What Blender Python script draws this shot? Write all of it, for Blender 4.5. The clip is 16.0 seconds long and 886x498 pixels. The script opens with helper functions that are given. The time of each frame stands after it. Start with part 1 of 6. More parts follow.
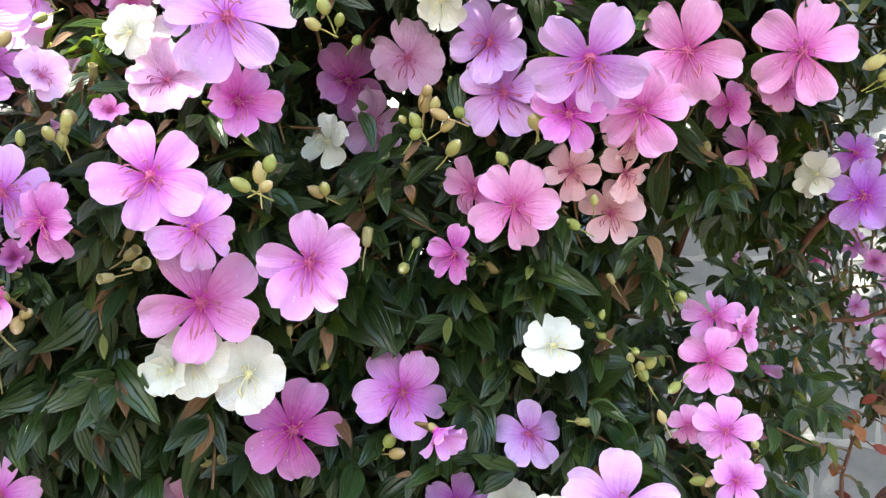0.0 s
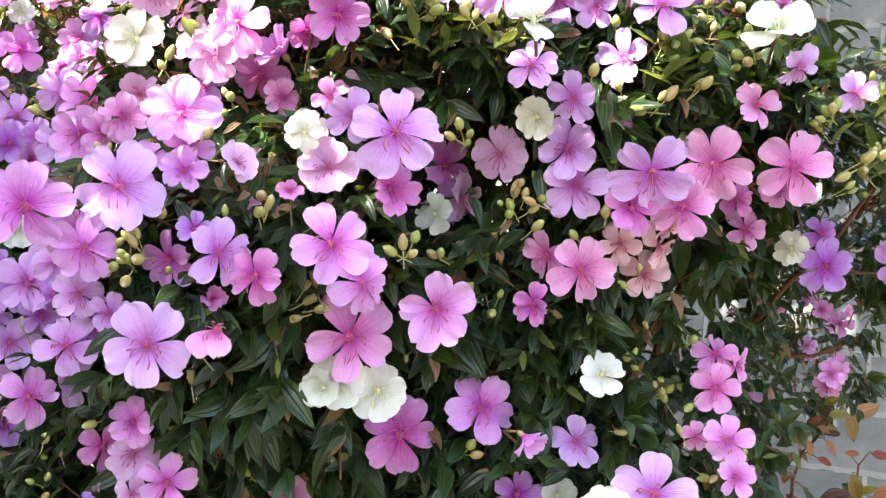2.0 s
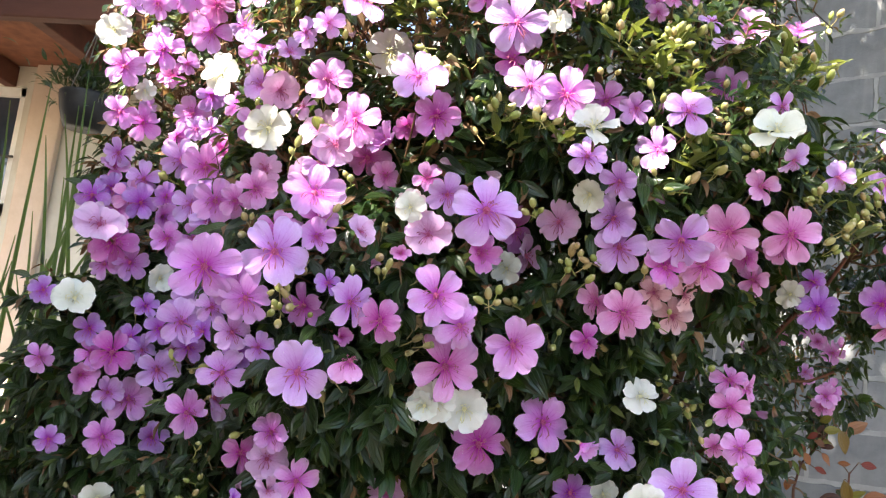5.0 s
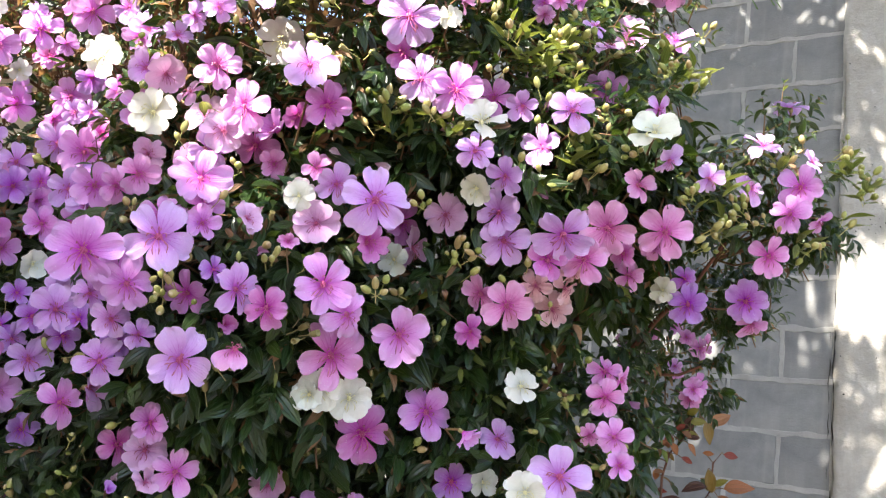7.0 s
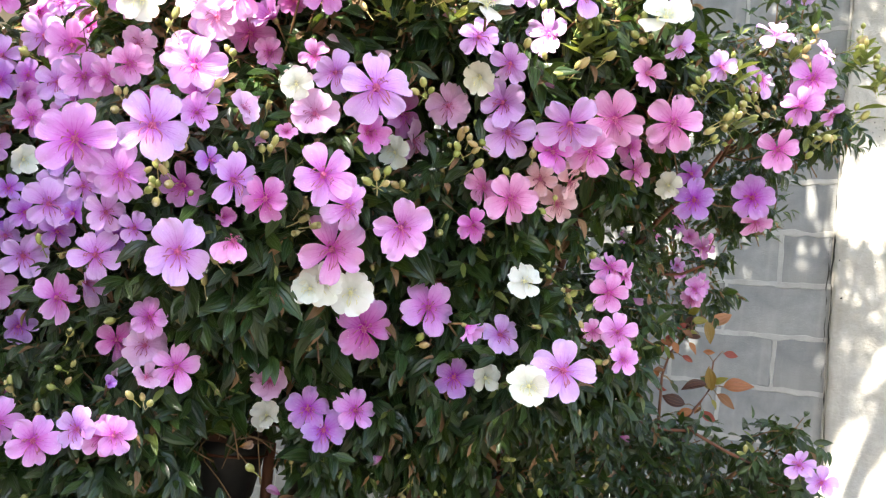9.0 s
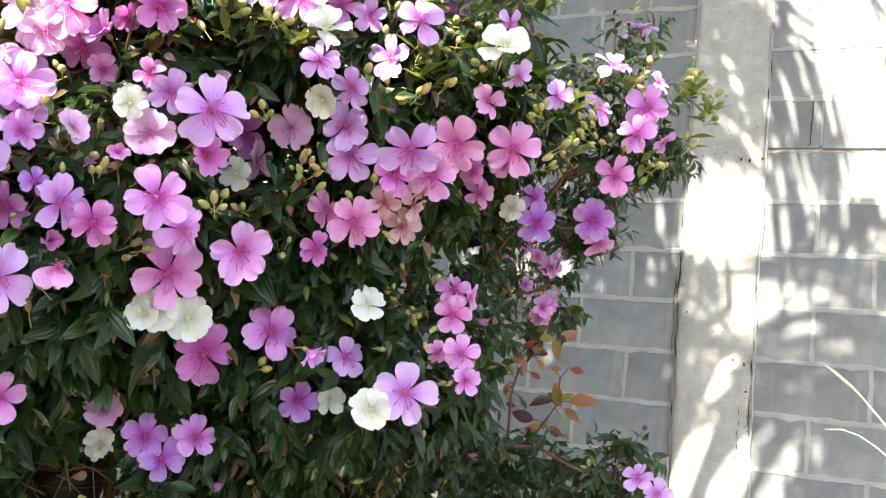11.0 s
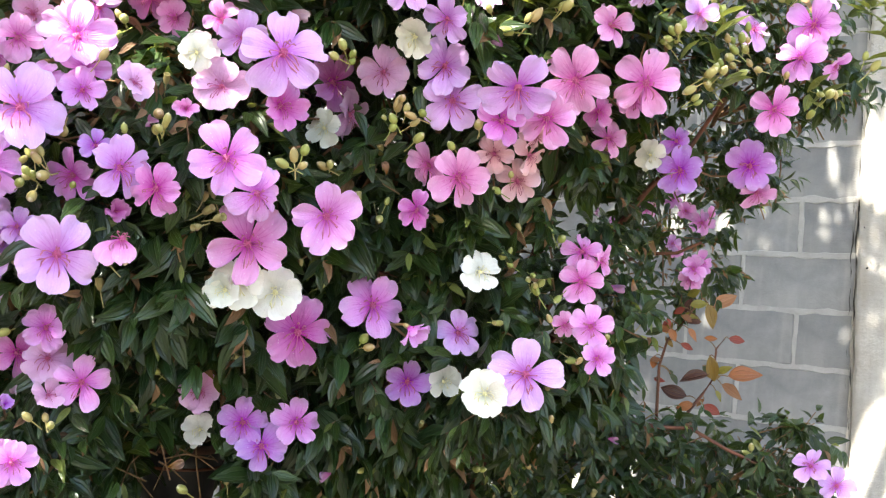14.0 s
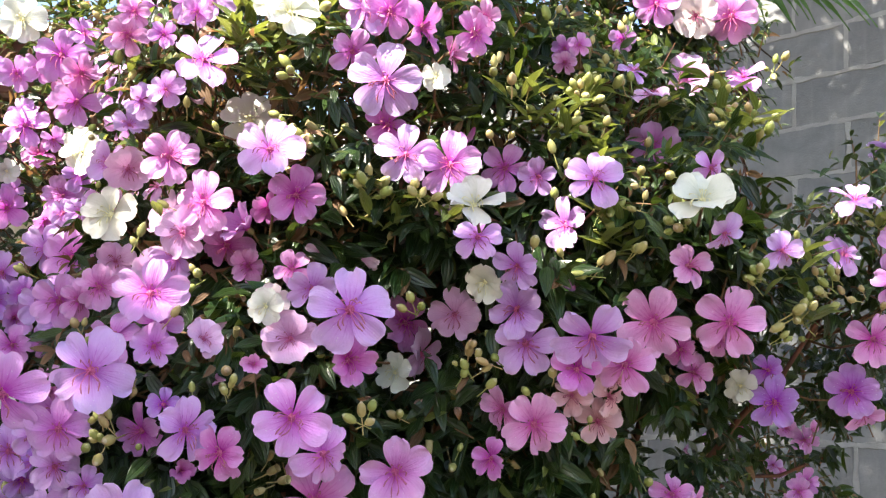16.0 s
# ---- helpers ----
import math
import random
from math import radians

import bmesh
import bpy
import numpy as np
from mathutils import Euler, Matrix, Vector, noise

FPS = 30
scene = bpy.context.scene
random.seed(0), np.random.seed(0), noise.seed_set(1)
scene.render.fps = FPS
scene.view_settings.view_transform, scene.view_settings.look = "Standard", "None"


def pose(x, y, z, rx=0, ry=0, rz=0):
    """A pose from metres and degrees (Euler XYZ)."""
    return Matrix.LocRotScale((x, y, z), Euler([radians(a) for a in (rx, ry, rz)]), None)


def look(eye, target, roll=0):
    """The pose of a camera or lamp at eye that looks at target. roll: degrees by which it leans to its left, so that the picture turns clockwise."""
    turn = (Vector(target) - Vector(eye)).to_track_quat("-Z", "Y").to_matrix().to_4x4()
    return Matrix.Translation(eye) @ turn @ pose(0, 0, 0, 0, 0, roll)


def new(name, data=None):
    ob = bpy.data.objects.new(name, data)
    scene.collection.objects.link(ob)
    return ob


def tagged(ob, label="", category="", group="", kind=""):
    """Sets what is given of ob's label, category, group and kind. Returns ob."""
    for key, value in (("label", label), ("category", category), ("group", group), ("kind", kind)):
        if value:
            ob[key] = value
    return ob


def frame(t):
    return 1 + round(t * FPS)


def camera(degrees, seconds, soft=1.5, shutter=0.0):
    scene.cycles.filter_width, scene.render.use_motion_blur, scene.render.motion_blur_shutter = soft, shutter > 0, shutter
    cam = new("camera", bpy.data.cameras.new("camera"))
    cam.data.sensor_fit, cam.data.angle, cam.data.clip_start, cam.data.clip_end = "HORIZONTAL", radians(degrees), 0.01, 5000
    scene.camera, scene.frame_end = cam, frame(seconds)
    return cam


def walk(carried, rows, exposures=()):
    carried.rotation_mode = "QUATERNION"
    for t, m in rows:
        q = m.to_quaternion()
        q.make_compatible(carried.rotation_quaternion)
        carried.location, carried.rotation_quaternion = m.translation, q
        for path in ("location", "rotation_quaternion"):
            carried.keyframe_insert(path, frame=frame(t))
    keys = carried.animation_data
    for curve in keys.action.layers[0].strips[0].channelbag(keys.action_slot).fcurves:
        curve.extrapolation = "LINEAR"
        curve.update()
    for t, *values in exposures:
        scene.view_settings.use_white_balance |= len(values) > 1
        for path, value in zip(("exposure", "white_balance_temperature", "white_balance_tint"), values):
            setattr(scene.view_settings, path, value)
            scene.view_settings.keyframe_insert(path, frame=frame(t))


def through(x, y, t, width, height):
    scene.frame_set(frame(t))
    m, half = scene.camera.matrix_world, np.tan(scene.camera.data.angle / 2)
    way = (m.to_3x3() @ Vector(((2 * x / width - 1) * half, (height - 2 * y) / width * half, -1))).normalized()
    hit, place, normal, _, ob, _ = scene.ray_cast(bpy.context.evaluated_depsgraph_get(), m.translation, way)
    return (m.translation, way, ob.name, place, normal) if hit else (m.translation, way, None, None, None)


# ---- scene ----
cam = camera(50.8, 16.0, soft=1.25)
PATH = [
    (0, (0.243, 0.659, 1.478), (-0.234, 2.585, 1.725), 5.4),
    (0.5, (0.253, 0.617, 1.461), (-0.264, 2.53, 1.732), 5.4),
    (1, (0.209, 0.524, 1.432), (-0.26, 2.445, 1.729), 5.1),
    (1.5, (0.141, 0.417, 1.436), (-0.245, 2.359, 1.721), 5.6),
    (2, (0.12, 0.347, 1.462), (-0.205, 2.297, 1.763), 6.6),
    (2.5, (0.162, 0.29, 1.457), (-0.201, 2.233, 1.76), 7.8),
    (3, (0.185, 0.258, 1.426), (-0.26, 2.191, 1.682), 8.5),
    (3.2, (0.185, 0.256, 1.412), (-0.289, 2.185, 1.649), 8.6),
    (5.3, (0.044, 0.0, 1.447), (-0.236, 1.945, 1.812), 6.3),
    (5.5, (0.038, -0.006, 1.447), (-0.198, 1.943, 1.827), 6.1),
    (6, (0.048, -0.027, 1.441), (-0.117, 1.92, 1.868), 6.3),
    (6.5, (0.046, 0.008, 1.417), (-0.076, 1.956, 1.852), 6.8),
    (7, (0.057, 0.011, 1.424), (-0.03, 1.973, 1.801), 6.6),
    (7.5, (0.063, 0.035, 1.416), (-0.021, 2.007, 1.742), 5.9),
    (8, (0.053, 0.042, 1.398), (-0.015, 2.021, 1.677), 6.1),
    (8.2, (0.054, 0.043, 1.397), (-0.016, 2.024, 1.643), 6.3),
    (10.3, (0.035, 0.052, 1.389), (0.096, 2.045, 1.576), 6.0),
    (10.5, (0.037, 0.047, 1.385), (0.137, 2.032, 1.601), 5.8),
    (11, (0.092, 0.042, 1.421), (0.302, 2.016, 1.667), 5.6),
    (11.5, (0.107, 0.047, 1.437), (0.358, 2.014, 1.699), 5.6),
    (12, (0.074, 0.073, 1.429), (0.329, 2.041, 1.68), 5.5),
    (12.5, (0.051, 0.107, 1.424), (0.245, 2.087, 1.632), 5.7),
    (13, (0.076, 0.122, 1.421), (0.145, 2.114, 1.595), 5.4),
    (13.5, (0.128, 0.173, 1.438), (0.09, 2.167, 1.58), 4.9),
    (14, (0.162, 0.243, 1.446), (0.045, 2.235, 1.581), 4.7),
    (14.5, (0.175, 0.3, 1.465), (-0.002, 2.285, 1.639), 4.5),
    (15, (0.198, 0.32, 1.495), (-0.07, 2.286, 1.751), 4.1),
    (15.5, (0.203, 0.314, 1.558), (-0.122, 2.262, 1.873), 4.6),
    (16, (0.178, 0.27, 1.561), (-0.157, 2.187, 2.02), 4.6),
]
walk(cam, [(t, look(eye, target, roll)) for t, eye, target, roll in PATH], exposures=[(0, 3.66, 6800, 7), (1, 3.66, 6800, 7), (2, 3.48, 6800, 7), (3, 3.24, 6800, 7), (5.5, 2.82, 6800, 11), (6, 2.7, 6800, 11), (7, 3.02, 6800, 11), (8, 3.28, 7000, 8), (10.5, 3.62, 7000, 8), (11.5, 2.88, 6850, 8), (12, 2.88, 6850, 8), (13, 3.38, 7000, 8), (14, 3.56, 7000, 8), (15, 3.42, 7000, 8), (16, 2.72, 6800, 11)])

# ---- world, sun, exposure ----
SUN_TO = Vector((-0.45, -0.55, 0.70)).normalized()
world = bpy.data.worlds.new("sky")
scene.world = world
world.use_nodes = True
wt = world.node_tree
sky = wt.nodes.new("ShaderNodeTexSky")
sky.sky_type = "NISHITA"
sky.sun_disc = False
sky.sun_elevation = math.asin(SUN_TO.z)
sky.sun_rotation = math.atan2(SUN_TO.x, SUN_TO.y)
sky.air_density, sky.dust_density = 1.0, 1.5
wt.links.new(sky.outputs[0], wt.nodes["Background"].inputs[0])
wt.nodes["Background"].inputs[1].default_value = 0.085
sun = new("sun", bpy.data.lights.new("sun", "SUN"))
sun.data.energy, sun.data.angle, sun.data.color = 3.9, radians(0.53), (1.0, 0.95, 0.86)
sun.matrix_world = look(SUN_TO * 10, (0, 0, 0))


# ---- small helpers ----
WORLD_OF = {}


def put(ob, parent, m):
    """Parent ob and give it the world pose m."""
    ob.parent = parent
    ob.matrix_parent_inverse = Matrix()
    ob.matrix_basis = WORLD_OF[parent].inverted() @ m if parent else m
    WORLD_OF[ob] = m
    return ob


def root(name, x, y, z, label, category, kind="", group=""):
    ob = put(new(name), None, Matrix.Translation((x, y, z)))
    return tagged(ob, label, category, group, kind)


def part(name, mesh, parent, m=None, label="", kind=""):
    ob = put(new(name, mesh), parent, m if m is not None else Matrix())
    return tagged(ob, label, kind=kind)


def grid_mesh(name, verts, faces, uvs=None, mats=(), smooth=True, mat_index=None):
    """A mesh from arrays: verts n x 3, faces m x 4, uvs n x 2 by vertex."""
    verts, faces = np.asarray(verts, np.float32), np.asarray(faces, np.int32)
    me = bpy.data.meshes.new(name)
    me.vertices.add(len(verts))
    me.vertices.foreach_set("co", verts.ravel())
    k = faces.shape[1]
    me.loops.add(faces.size)
    me.loops.foreach_set("vertex_index", faces.ravel())
    me.polygons.add(len(faces))
    me.polygons.foreach_set("loop_start", np.arange(len(faces), dtype=np.int32) * k)
    if mat_index is not None:
        me.polygons.foreach_set("material_index", np.asarray(mat_index, np.int32))
    me.polygons.foreach_set("use_smooth", np.full(len(faces), smooth))
    if uvs is not None:
        layer = me.uv_layers.new(name="UVMap")
        layer.uv.foreach_set("vector", np.asarray(uvs, np.float32)[faces.ravel()].ravel())
    for mat in mats:
        me.materials.append(mat)
    me.update(calc_edges=True)
    me.validate()
    return me


def sheet(nv, nu):
    """Faces of a grid of nv rows and nu columns of quads."""
    a = np.arange(nv)[:, None] * (nu + 1) + np.arange(nu)[None]
    return np.stack([a, a + 1, a + nu + 2, a + nu + 1], -1).reshape(-1, 4)


def tube(points, radii, sides=6):
    """Verts and faces of a tapered tube along points, closed by a small end ring."""
    pts = np.asarray(points, float)
    radii = np.broadcast_to(np.asarray(radii, float), (len(pts),))
    d = np.gradient(pts, axis=0)
    d /= np.linalg.norm(d, axis=1)[:, None] + 1e-9
    ref = np.where(np.abs(d[:, 2:3]) > 0.9, [[1.0, 0, 0]], [[0, 0, 1.0]])
    a = np.cross(d, ref)
    a /= np.linalg.norm(a, axis=1)[:, None] + 1e-9
    b = np.cross(d, a)
    ang = np.linspace(0, 2 * np.pi, sides, endpoint=False)
    ring = (np.cos(ang)[None, :, None] * a[:, None] + np.sin(ang)[None, :, None] * b[:, None]) * radii[:, None, None] + pts[:, None]
    v = ring.reshape(-1, 3)
    n = len(pts)
    i = np.arange(n - 1)[:, None] * sides + np.arange(sides)[None]
    j = np.arange(n - 1)[:, None] * sides + (np.arange(sides)[None] + 1) % sides
    return v, np.stack([i, i + sides, j + sides, j], -1).reshape(-1, 4)


def join(pieces):
    """Join (verts, faces) pieces into one pair of arrays."""
    vs, fs, n = [], [], 0
    for v, f in pieces:
        vs.append(np.asarray(v, float))
        fs.append(np.asarray(f) + n)
        n += len(v)
    return np.concatenate(vs), np.concatenate(fs)


def curve_points(a, b, sag=(0, 0, 0), n=7, wobble=0.0, rng=None):
    a, b, sag = (np.asarray(q, float) for q in (a, b, sag))
    s = np.linspace(0, 1, n)[:, None]
    p = a + (b - a) * s + sag * (4 * s * (1 - s))
    if wobble and rng is not None:
        p[1:-1] += rng.normal(0, wobble, (n - 2, 3))
    return p


def lathe(profile, sides=20):
    """Verts and faces of a turned shape; profile rows are radius, height."""
    pr = np.asarray(profile, float)
    ang = np.linspace(0, 2 * np.pi, sides, endpoint=False)
    v = np.stack([pr[:, :1] * np.cos(ang), pr[:, :1] * np.sin(ang), np.repeat(pr[:, 1:], sides, 1)], -1).reshape(-1, 3)
    n = len(pr)
    i = np.arange(n - 1)[:, None] * sides + np.arange(sides)[None]
    j = np.arange(n - 1)[:, None] * sides + (np.arange(sides)[None] + 1) % sides
    return v, np.stack([i, j, j + sides, i + sides], -1).reshape(-1, 4)


def box_bm(bm, x0, y0, z0, x1, y1, z1, bevel=0.0, seg=1):
    made = bmesh.ops.create_cube(bm, size=1.0, matrix=Matrix.LocRotScale(((x0 + x1) / 2, (y0 + y1) / 2, (z0 + z1) / 2), None, (x1 - x0, y1 - y0, z1 - z0)))
    if bevel:
        edges = {e for v in made["verts"] for e in v.link_edges}
        bmesh.ops.bevel(bm, geom=list(edges), offset=bevel, segments=seg, affect="EDGES", profile=0.5)


def mesh_of(name, bm, mat, smooth=False):
    me = bpy.data.meshes.new(name)
    bm.to_mesh(me)
    bm.free()
    me.materials.append(mat)
    for p in me.polygons:
        p.use_smooth = smooth
    return me


# ---- materials ----
class Mat:
    """A node material with short calls to wire it."""

    def __init__(self, name, rough=0.6, spec=0.5, metal=0.0):
        self.m = bpy.data.materials.new(name)
        self.m.use_nodes = True
        self.t = self.m.node_tree
        self.b = self.t.nodes["Principled BSDF"]
        self.out = self.t.nodes["Material Output"]
        self.b.inputs["Roughness"].default_value = rough
        self.b.inputs["Specular IOR Level"].default_value = spec
        self.b.inputs["Metallic"].default_value = metal

    def n(self, kind):
        return self.t.nodes.new("ShaderNode" + kind)

    def link(self, a, b):
        self.t.links.new(a, b)

    def coord(self, what="Object"):
        return self.n("TexCoord").outputs[what]

    def noise(self, scale, detail=4.0, rough=0.55, where=None, stretch=None):
        node = self.n("TexNoise")
        node.inputs["Scale"].default_value, node.inputs["Detail"].default_value, node.inputs["Roughness"].default_value = scale, detail, rough
        src = where if where is not None else self.coord()
        if stretch:
            mp = self.n("Mapping")
            mp.inputs["Scale"].default_value = stretch
            self.link(src, mp.inputs[0])
            src = mp.outputs[0]
        self.link(src, node.inputs["Vector"])
        return node.outputs["Fac"]

    def ramp(self, fac, stops):
        node = self.n("ValToRGB")
        el = node.color_ramp.elements
        while len(el) < len(stops):
            el.new(0.5)
        for e, (p, c) in zip(el, stops):
            e.position, e.color = p, (*c, 1.0) if len(c) == 3 else c
        self.link(fac, node.inputs[0])
        return node.outputs[0]

    def mix(self, fac, a, b, mode="MIX"):
        node = self.n("Mix")
        node.data_type, node.blend_type = "RGBA", mode
        for sock, v in ((node.inputs[0], fac), (node.inputs[6], a), (node.inputs[7], b)):
            if isinstance(v, (int, float)):
                sock.default_value = v
            elif isinstance(v, tuple):
                sock.default_value = (*v, 1.0)
            else:
                self.link(v, sock)
        return node.outputs[2]

    def math(self, op, a, b=0.0, c=0.0):
        node = self.n("Math")
        node.operation = op
        for sock, v in zip(node.inputs, (a, b, c)):
            if isinstance(v, (int, float)):
                sock.default_value = v
            else:
                self.link(v, sock)
        return node.outputs[0]

    def bump(self, height, strength=0.3, dist=0.01):
        node = self.n("Bump")
        node.inputs["Strength"].default_value, node.inputs["Distance"].default_value = strength, dist
        self.link(height, node.inputs["Height"])
        self.link(node.outputs[0], self.b.inputs["Normal"])
        return node.outputs[0]

    def color(self, sock):
        if isinstance(sock, tuple):
            self.b.inputs["Base Color"].default_value = (*sock, 1.0)
        else:
            self.link(sock, self.b.inputs["Base Color"])

    def translucent(self, color, share, normal=None):
        """Mix some light through the sheet."""
        tr = self.n("BsdfTranslucent")
        if isinstance(color, tuple):
            tr.inputs[0].default_value = (*color, 1.0)
        else:
            self.link(color, tr.inputs[0])
        if normal is not None:
            self.link(normal, tr.inputs["Normal"])
        mx = self.n("MixShader")
        mx.inputs[0].default_value = share
        self.link(self.b.outputs[0], mx.inputs[1])
        self.link(tr.outputs[0], mx.inputs[2])
        self.link(mx.outputs[0], self.out.inputs[0])


def petal_material():
    k = Mat("petal", rough=0.52, spec=0.28)
    uv = k.n("SeparateXYZ")
    k.link(k.coord("UV"), uv.inputs[0])
    u, v = uv.outputs[0], uv.outputs[1]
    info = k.n("ObjectInfo")
    tone = info.outputs["Color"]
    wob = k.noise(6.0, 3.0, where=k.coord("UV"))
    # paler, bluer towards the margin, in uneven washes
    pale = k.n("HueSaturation")
    k.link(tone, pale.inputs["Color"])
    pale.inputs["Hue"].default_value = 0.486
    pale.inputs["Saturation"].default_value = 0.66
    pale.inputs["Value"].default_value = 1.10
    wash = k.math("ADD", v, k.math("MULTIPLY", k.math("SUBTRACT", k.noise(2.2, 3.0, where=k.coord("UV")), 0.5), 0.9))
    base = k.mix(k.ramp(wash, [(0.40, (0, 0, 0)), (1.0, (0.85, 0.85, 0.85))]), tone, pale.outputs[0])
    # deep throat
    deep = k.n("HueSaturation")
    k.link(tone, deep.inputs["Color"])
    deep.inputs["Hue"].default_value = 0.52
    deep.inputs["Saturation"].default_value = 1.5
    deep.inputs["Value"].default_value = 0.66
    throat = k.ramp(k.math("ADD", v, k.math("MULTIPLY", k.math("SUBTRACT", wob, 0.5), 0.16)), [(0.08, (0.95, 0.95, 0.95)), (0.24, (0.45, 0.45, 0.45)), (0.50, (0, 0, 0))])
    base = k.mix(throat, base, deep.outputs[0])
    # veins that fan out from the claw: a few dark ones near the throat, many faint ones beyond
    fan = k.math("SUBTRACT", u, 0.5)
    bend = k.math("MULTIPLY", k.math("SUBTRACT", wob, 0.5), 1.6)
    lines = k.math("SINE", k.math("ADD", k.math("MULTIPLY", fan, 70.0), k.math("MULTIPLY", wob, 6.0)))
    faint = k.math("MULTIPLY", k.math("POWER", k.math("ABSOLUTE", lines), 6.0), 0.07)
    # white petals carry hardly any veins
    sep = k.n("SeparateColor")
    sep.mode = "HSV"
    k.link(tone, sep.inputs[0])
    tint = k.ramp(sep.outputs[1], [(0.15, (0.06, 0.06, 0.06)), (0.5, (1, 1, 1))])
    base = k.mix(k.math("MULTIPLY", faint, tint), base, deep.outputs[0])
    few = k.math("POWER", k.math("ABSOLUTE", k.math("COSINE", k.math("ADD", k.math("MULTIPLY", fan, 16.0), bend))), 26.0)
    reach = k.ramp(k.math("ADD", v, k.math("MULTIPLY", k.math("SUBTRACT", wob, 0.5), 0.5)), [(0.30, (1, 1, 1)), (0.66, (0, 0, 0))])
    middle = k.ramp(k.math("ABSOLUTE", fan), [(0.20, (1, 1, 1)), (0.36, (0, 0, 0))])
    base = k.mix(k.math("MULTIPLY", k.math("MULTIPLY", few, reach), k.math("MULTIPLY", k.math("MULTIPLY", middle, 0.6), tint)), base, deep.outputs[0])
    # drops of water on some petals
    shift = k.n("VectorMath")
    k.link(k.coord("UV"), shift.inputs[0])
    k.link(info.outputs["Random"], shift.inputs[1])
    cells = k.n("TexVoronoi")
    cells.inputs["Scale"].default_value = 11.0
    k.link(shift.outputs[0], cells.inputs["Vector"])
    some = k.n("SeparateXYZ")
    k.link(cells.outputs["Color"], some.inputs[0])
    drop = k.math("MULTIPLY", k.math("LESS_THAN", cells.outputs["Distance"], 0.22), k.math("GREATER_THAN", some.outputs[0], 0.86))
    base = k.mix(k.math("MULTIPLY", drop, 0.35), base, (0.92, 0.88, 0.94))
    k.color(base)
    k.link(k.math("SUBTRACT", 0.52, k.math("MULTIPLY", drop, 0.42)), k.b.inputs["Roughness"])
    nrm = k.bump(k.math("ADD", k.math("ADD", k.math("MULTIPLY", lines, 0.06), k.math("MULTIPLY", drop, 0.4)), k.noise(7.0, 4.0, where=k.coord("UV"))), 0.34, 0.004)
    k.translucent(base, 0.36, nrm)
    return k.m


def leaf_material(name, dark, light, through, rough=0.28, share=0.20, per_object=False, toned=False):
    k = Mat(name, rough=rough, spec=0.46)
    uv = k.n("SeparateXYZ")
    k.link(k.coord("UV"), uv.inputs[0])
    u = uv.outputs[0]
    rnd = k.n("ObjectInfo").outputs["Random"] if per_object else k.n("NewGeometry").outputs["Random Per Island"]
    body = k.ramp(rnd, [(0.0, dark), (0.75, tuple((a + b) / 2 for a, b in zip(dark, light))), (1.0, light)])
    if toned:
        body = k.n("ObjectInfo").outputs["Color"]
        through = body
    # five long veins that follow the margin
    w = k.math("PINGPONG", k.math("MULTIPLY", k.math("SUBTRACT", u, 0.5), 4.0), 0.5)
    groove = k.math("SMOOTH_MIN", k.math("MULTIPLY", w, 7.0), 1.0, 0.3)
    vein = k.math("SUBTRACT", 1.0, groove)
    blot = k.noise(5.0, 4.0, where=k.coord("UV"))
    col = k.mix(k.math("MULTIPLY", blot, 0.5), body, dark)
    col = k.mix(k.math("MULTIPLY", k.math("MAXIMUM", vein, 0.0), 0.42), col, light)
    k.color(col)
    nrm = k.bump(k.math("ADD", groove, k.math("MULTIPLY", blot, 0.3)), 0.55, 0.004)
    k.translucent(through, share, nrm)
    return k.m


def plain_material(name, a, b, scale=20.0, rough=0.6, bump=0.2, dist=0.004, stretch=None, spec=0.4, metal=0.0, detail=6.0):
    k = Mat(name, rough=rough, spec=spec, metal=metal)
    f = k.noise(scale, detail, stretch=stretch)
    k.color(k.ramp(f, [(0.3, a), (0.7, b)]))
    if bump:
        k.bump(k.noise(scale * 3, 5.0, stretch=stretch), bump, dist)
    return k.m


def concrete_material(name, a, b, stain, vary=True, grain=140.0, bump=0.5):
    k = Mat(name, rough=0.92, spec=0.25)
    wide = k.noise(2.2, 5.0, 0.6)
    mid = k.noise(14.0, 6.0, 0.65)
    fine = k.noise(grain, 4.0, 0.7)
    col = k.ramp(mid, [(0.30, a), (0.72, b)])
    col = k.mix(k.ramp(wide, [(0.42, (0, 0, 0)), (0.70, (0.55, 0.55, 0.55))]), col, stain)
    if vary:
        rnd = k.n("ObjectInfo").outputs["Random"]
        col = k.mix(k.math("MULTIPLY", rnd, 0.30), col, tuple(q * 0.62 for q in a))
    # pits and pale grains
    col = k.mix(k.ramp(fine, [(0.62, (0, 0, 0)), (0.74, (0.35, 0.35, 0.35))]), col, tuple(min(1.0, q * 1.5) for q in b))
    col = k.mix(k.ramp(fine, [(0.27, (0.5, 0.5, 0.5)), (0.36, (0, 0, 0))]), col, tuple(q * 0.45 for q in a))
    # run-down streaks
    drip = k.noise(9.0, 4.0, 0.6, stretch=(1.0, 1.0, 0.12))
    col = k.mix(k.ramp(drip, [(0.54, (0, 0, 0)), (0.72, (0.5, 0.5, 0.5))]), col, stain)
    k.color(col)
    k.bump(k.math("ADD", fine, k.math("MULTIPLY", mid, 1.5)), bump, 0.006)
    return k.m


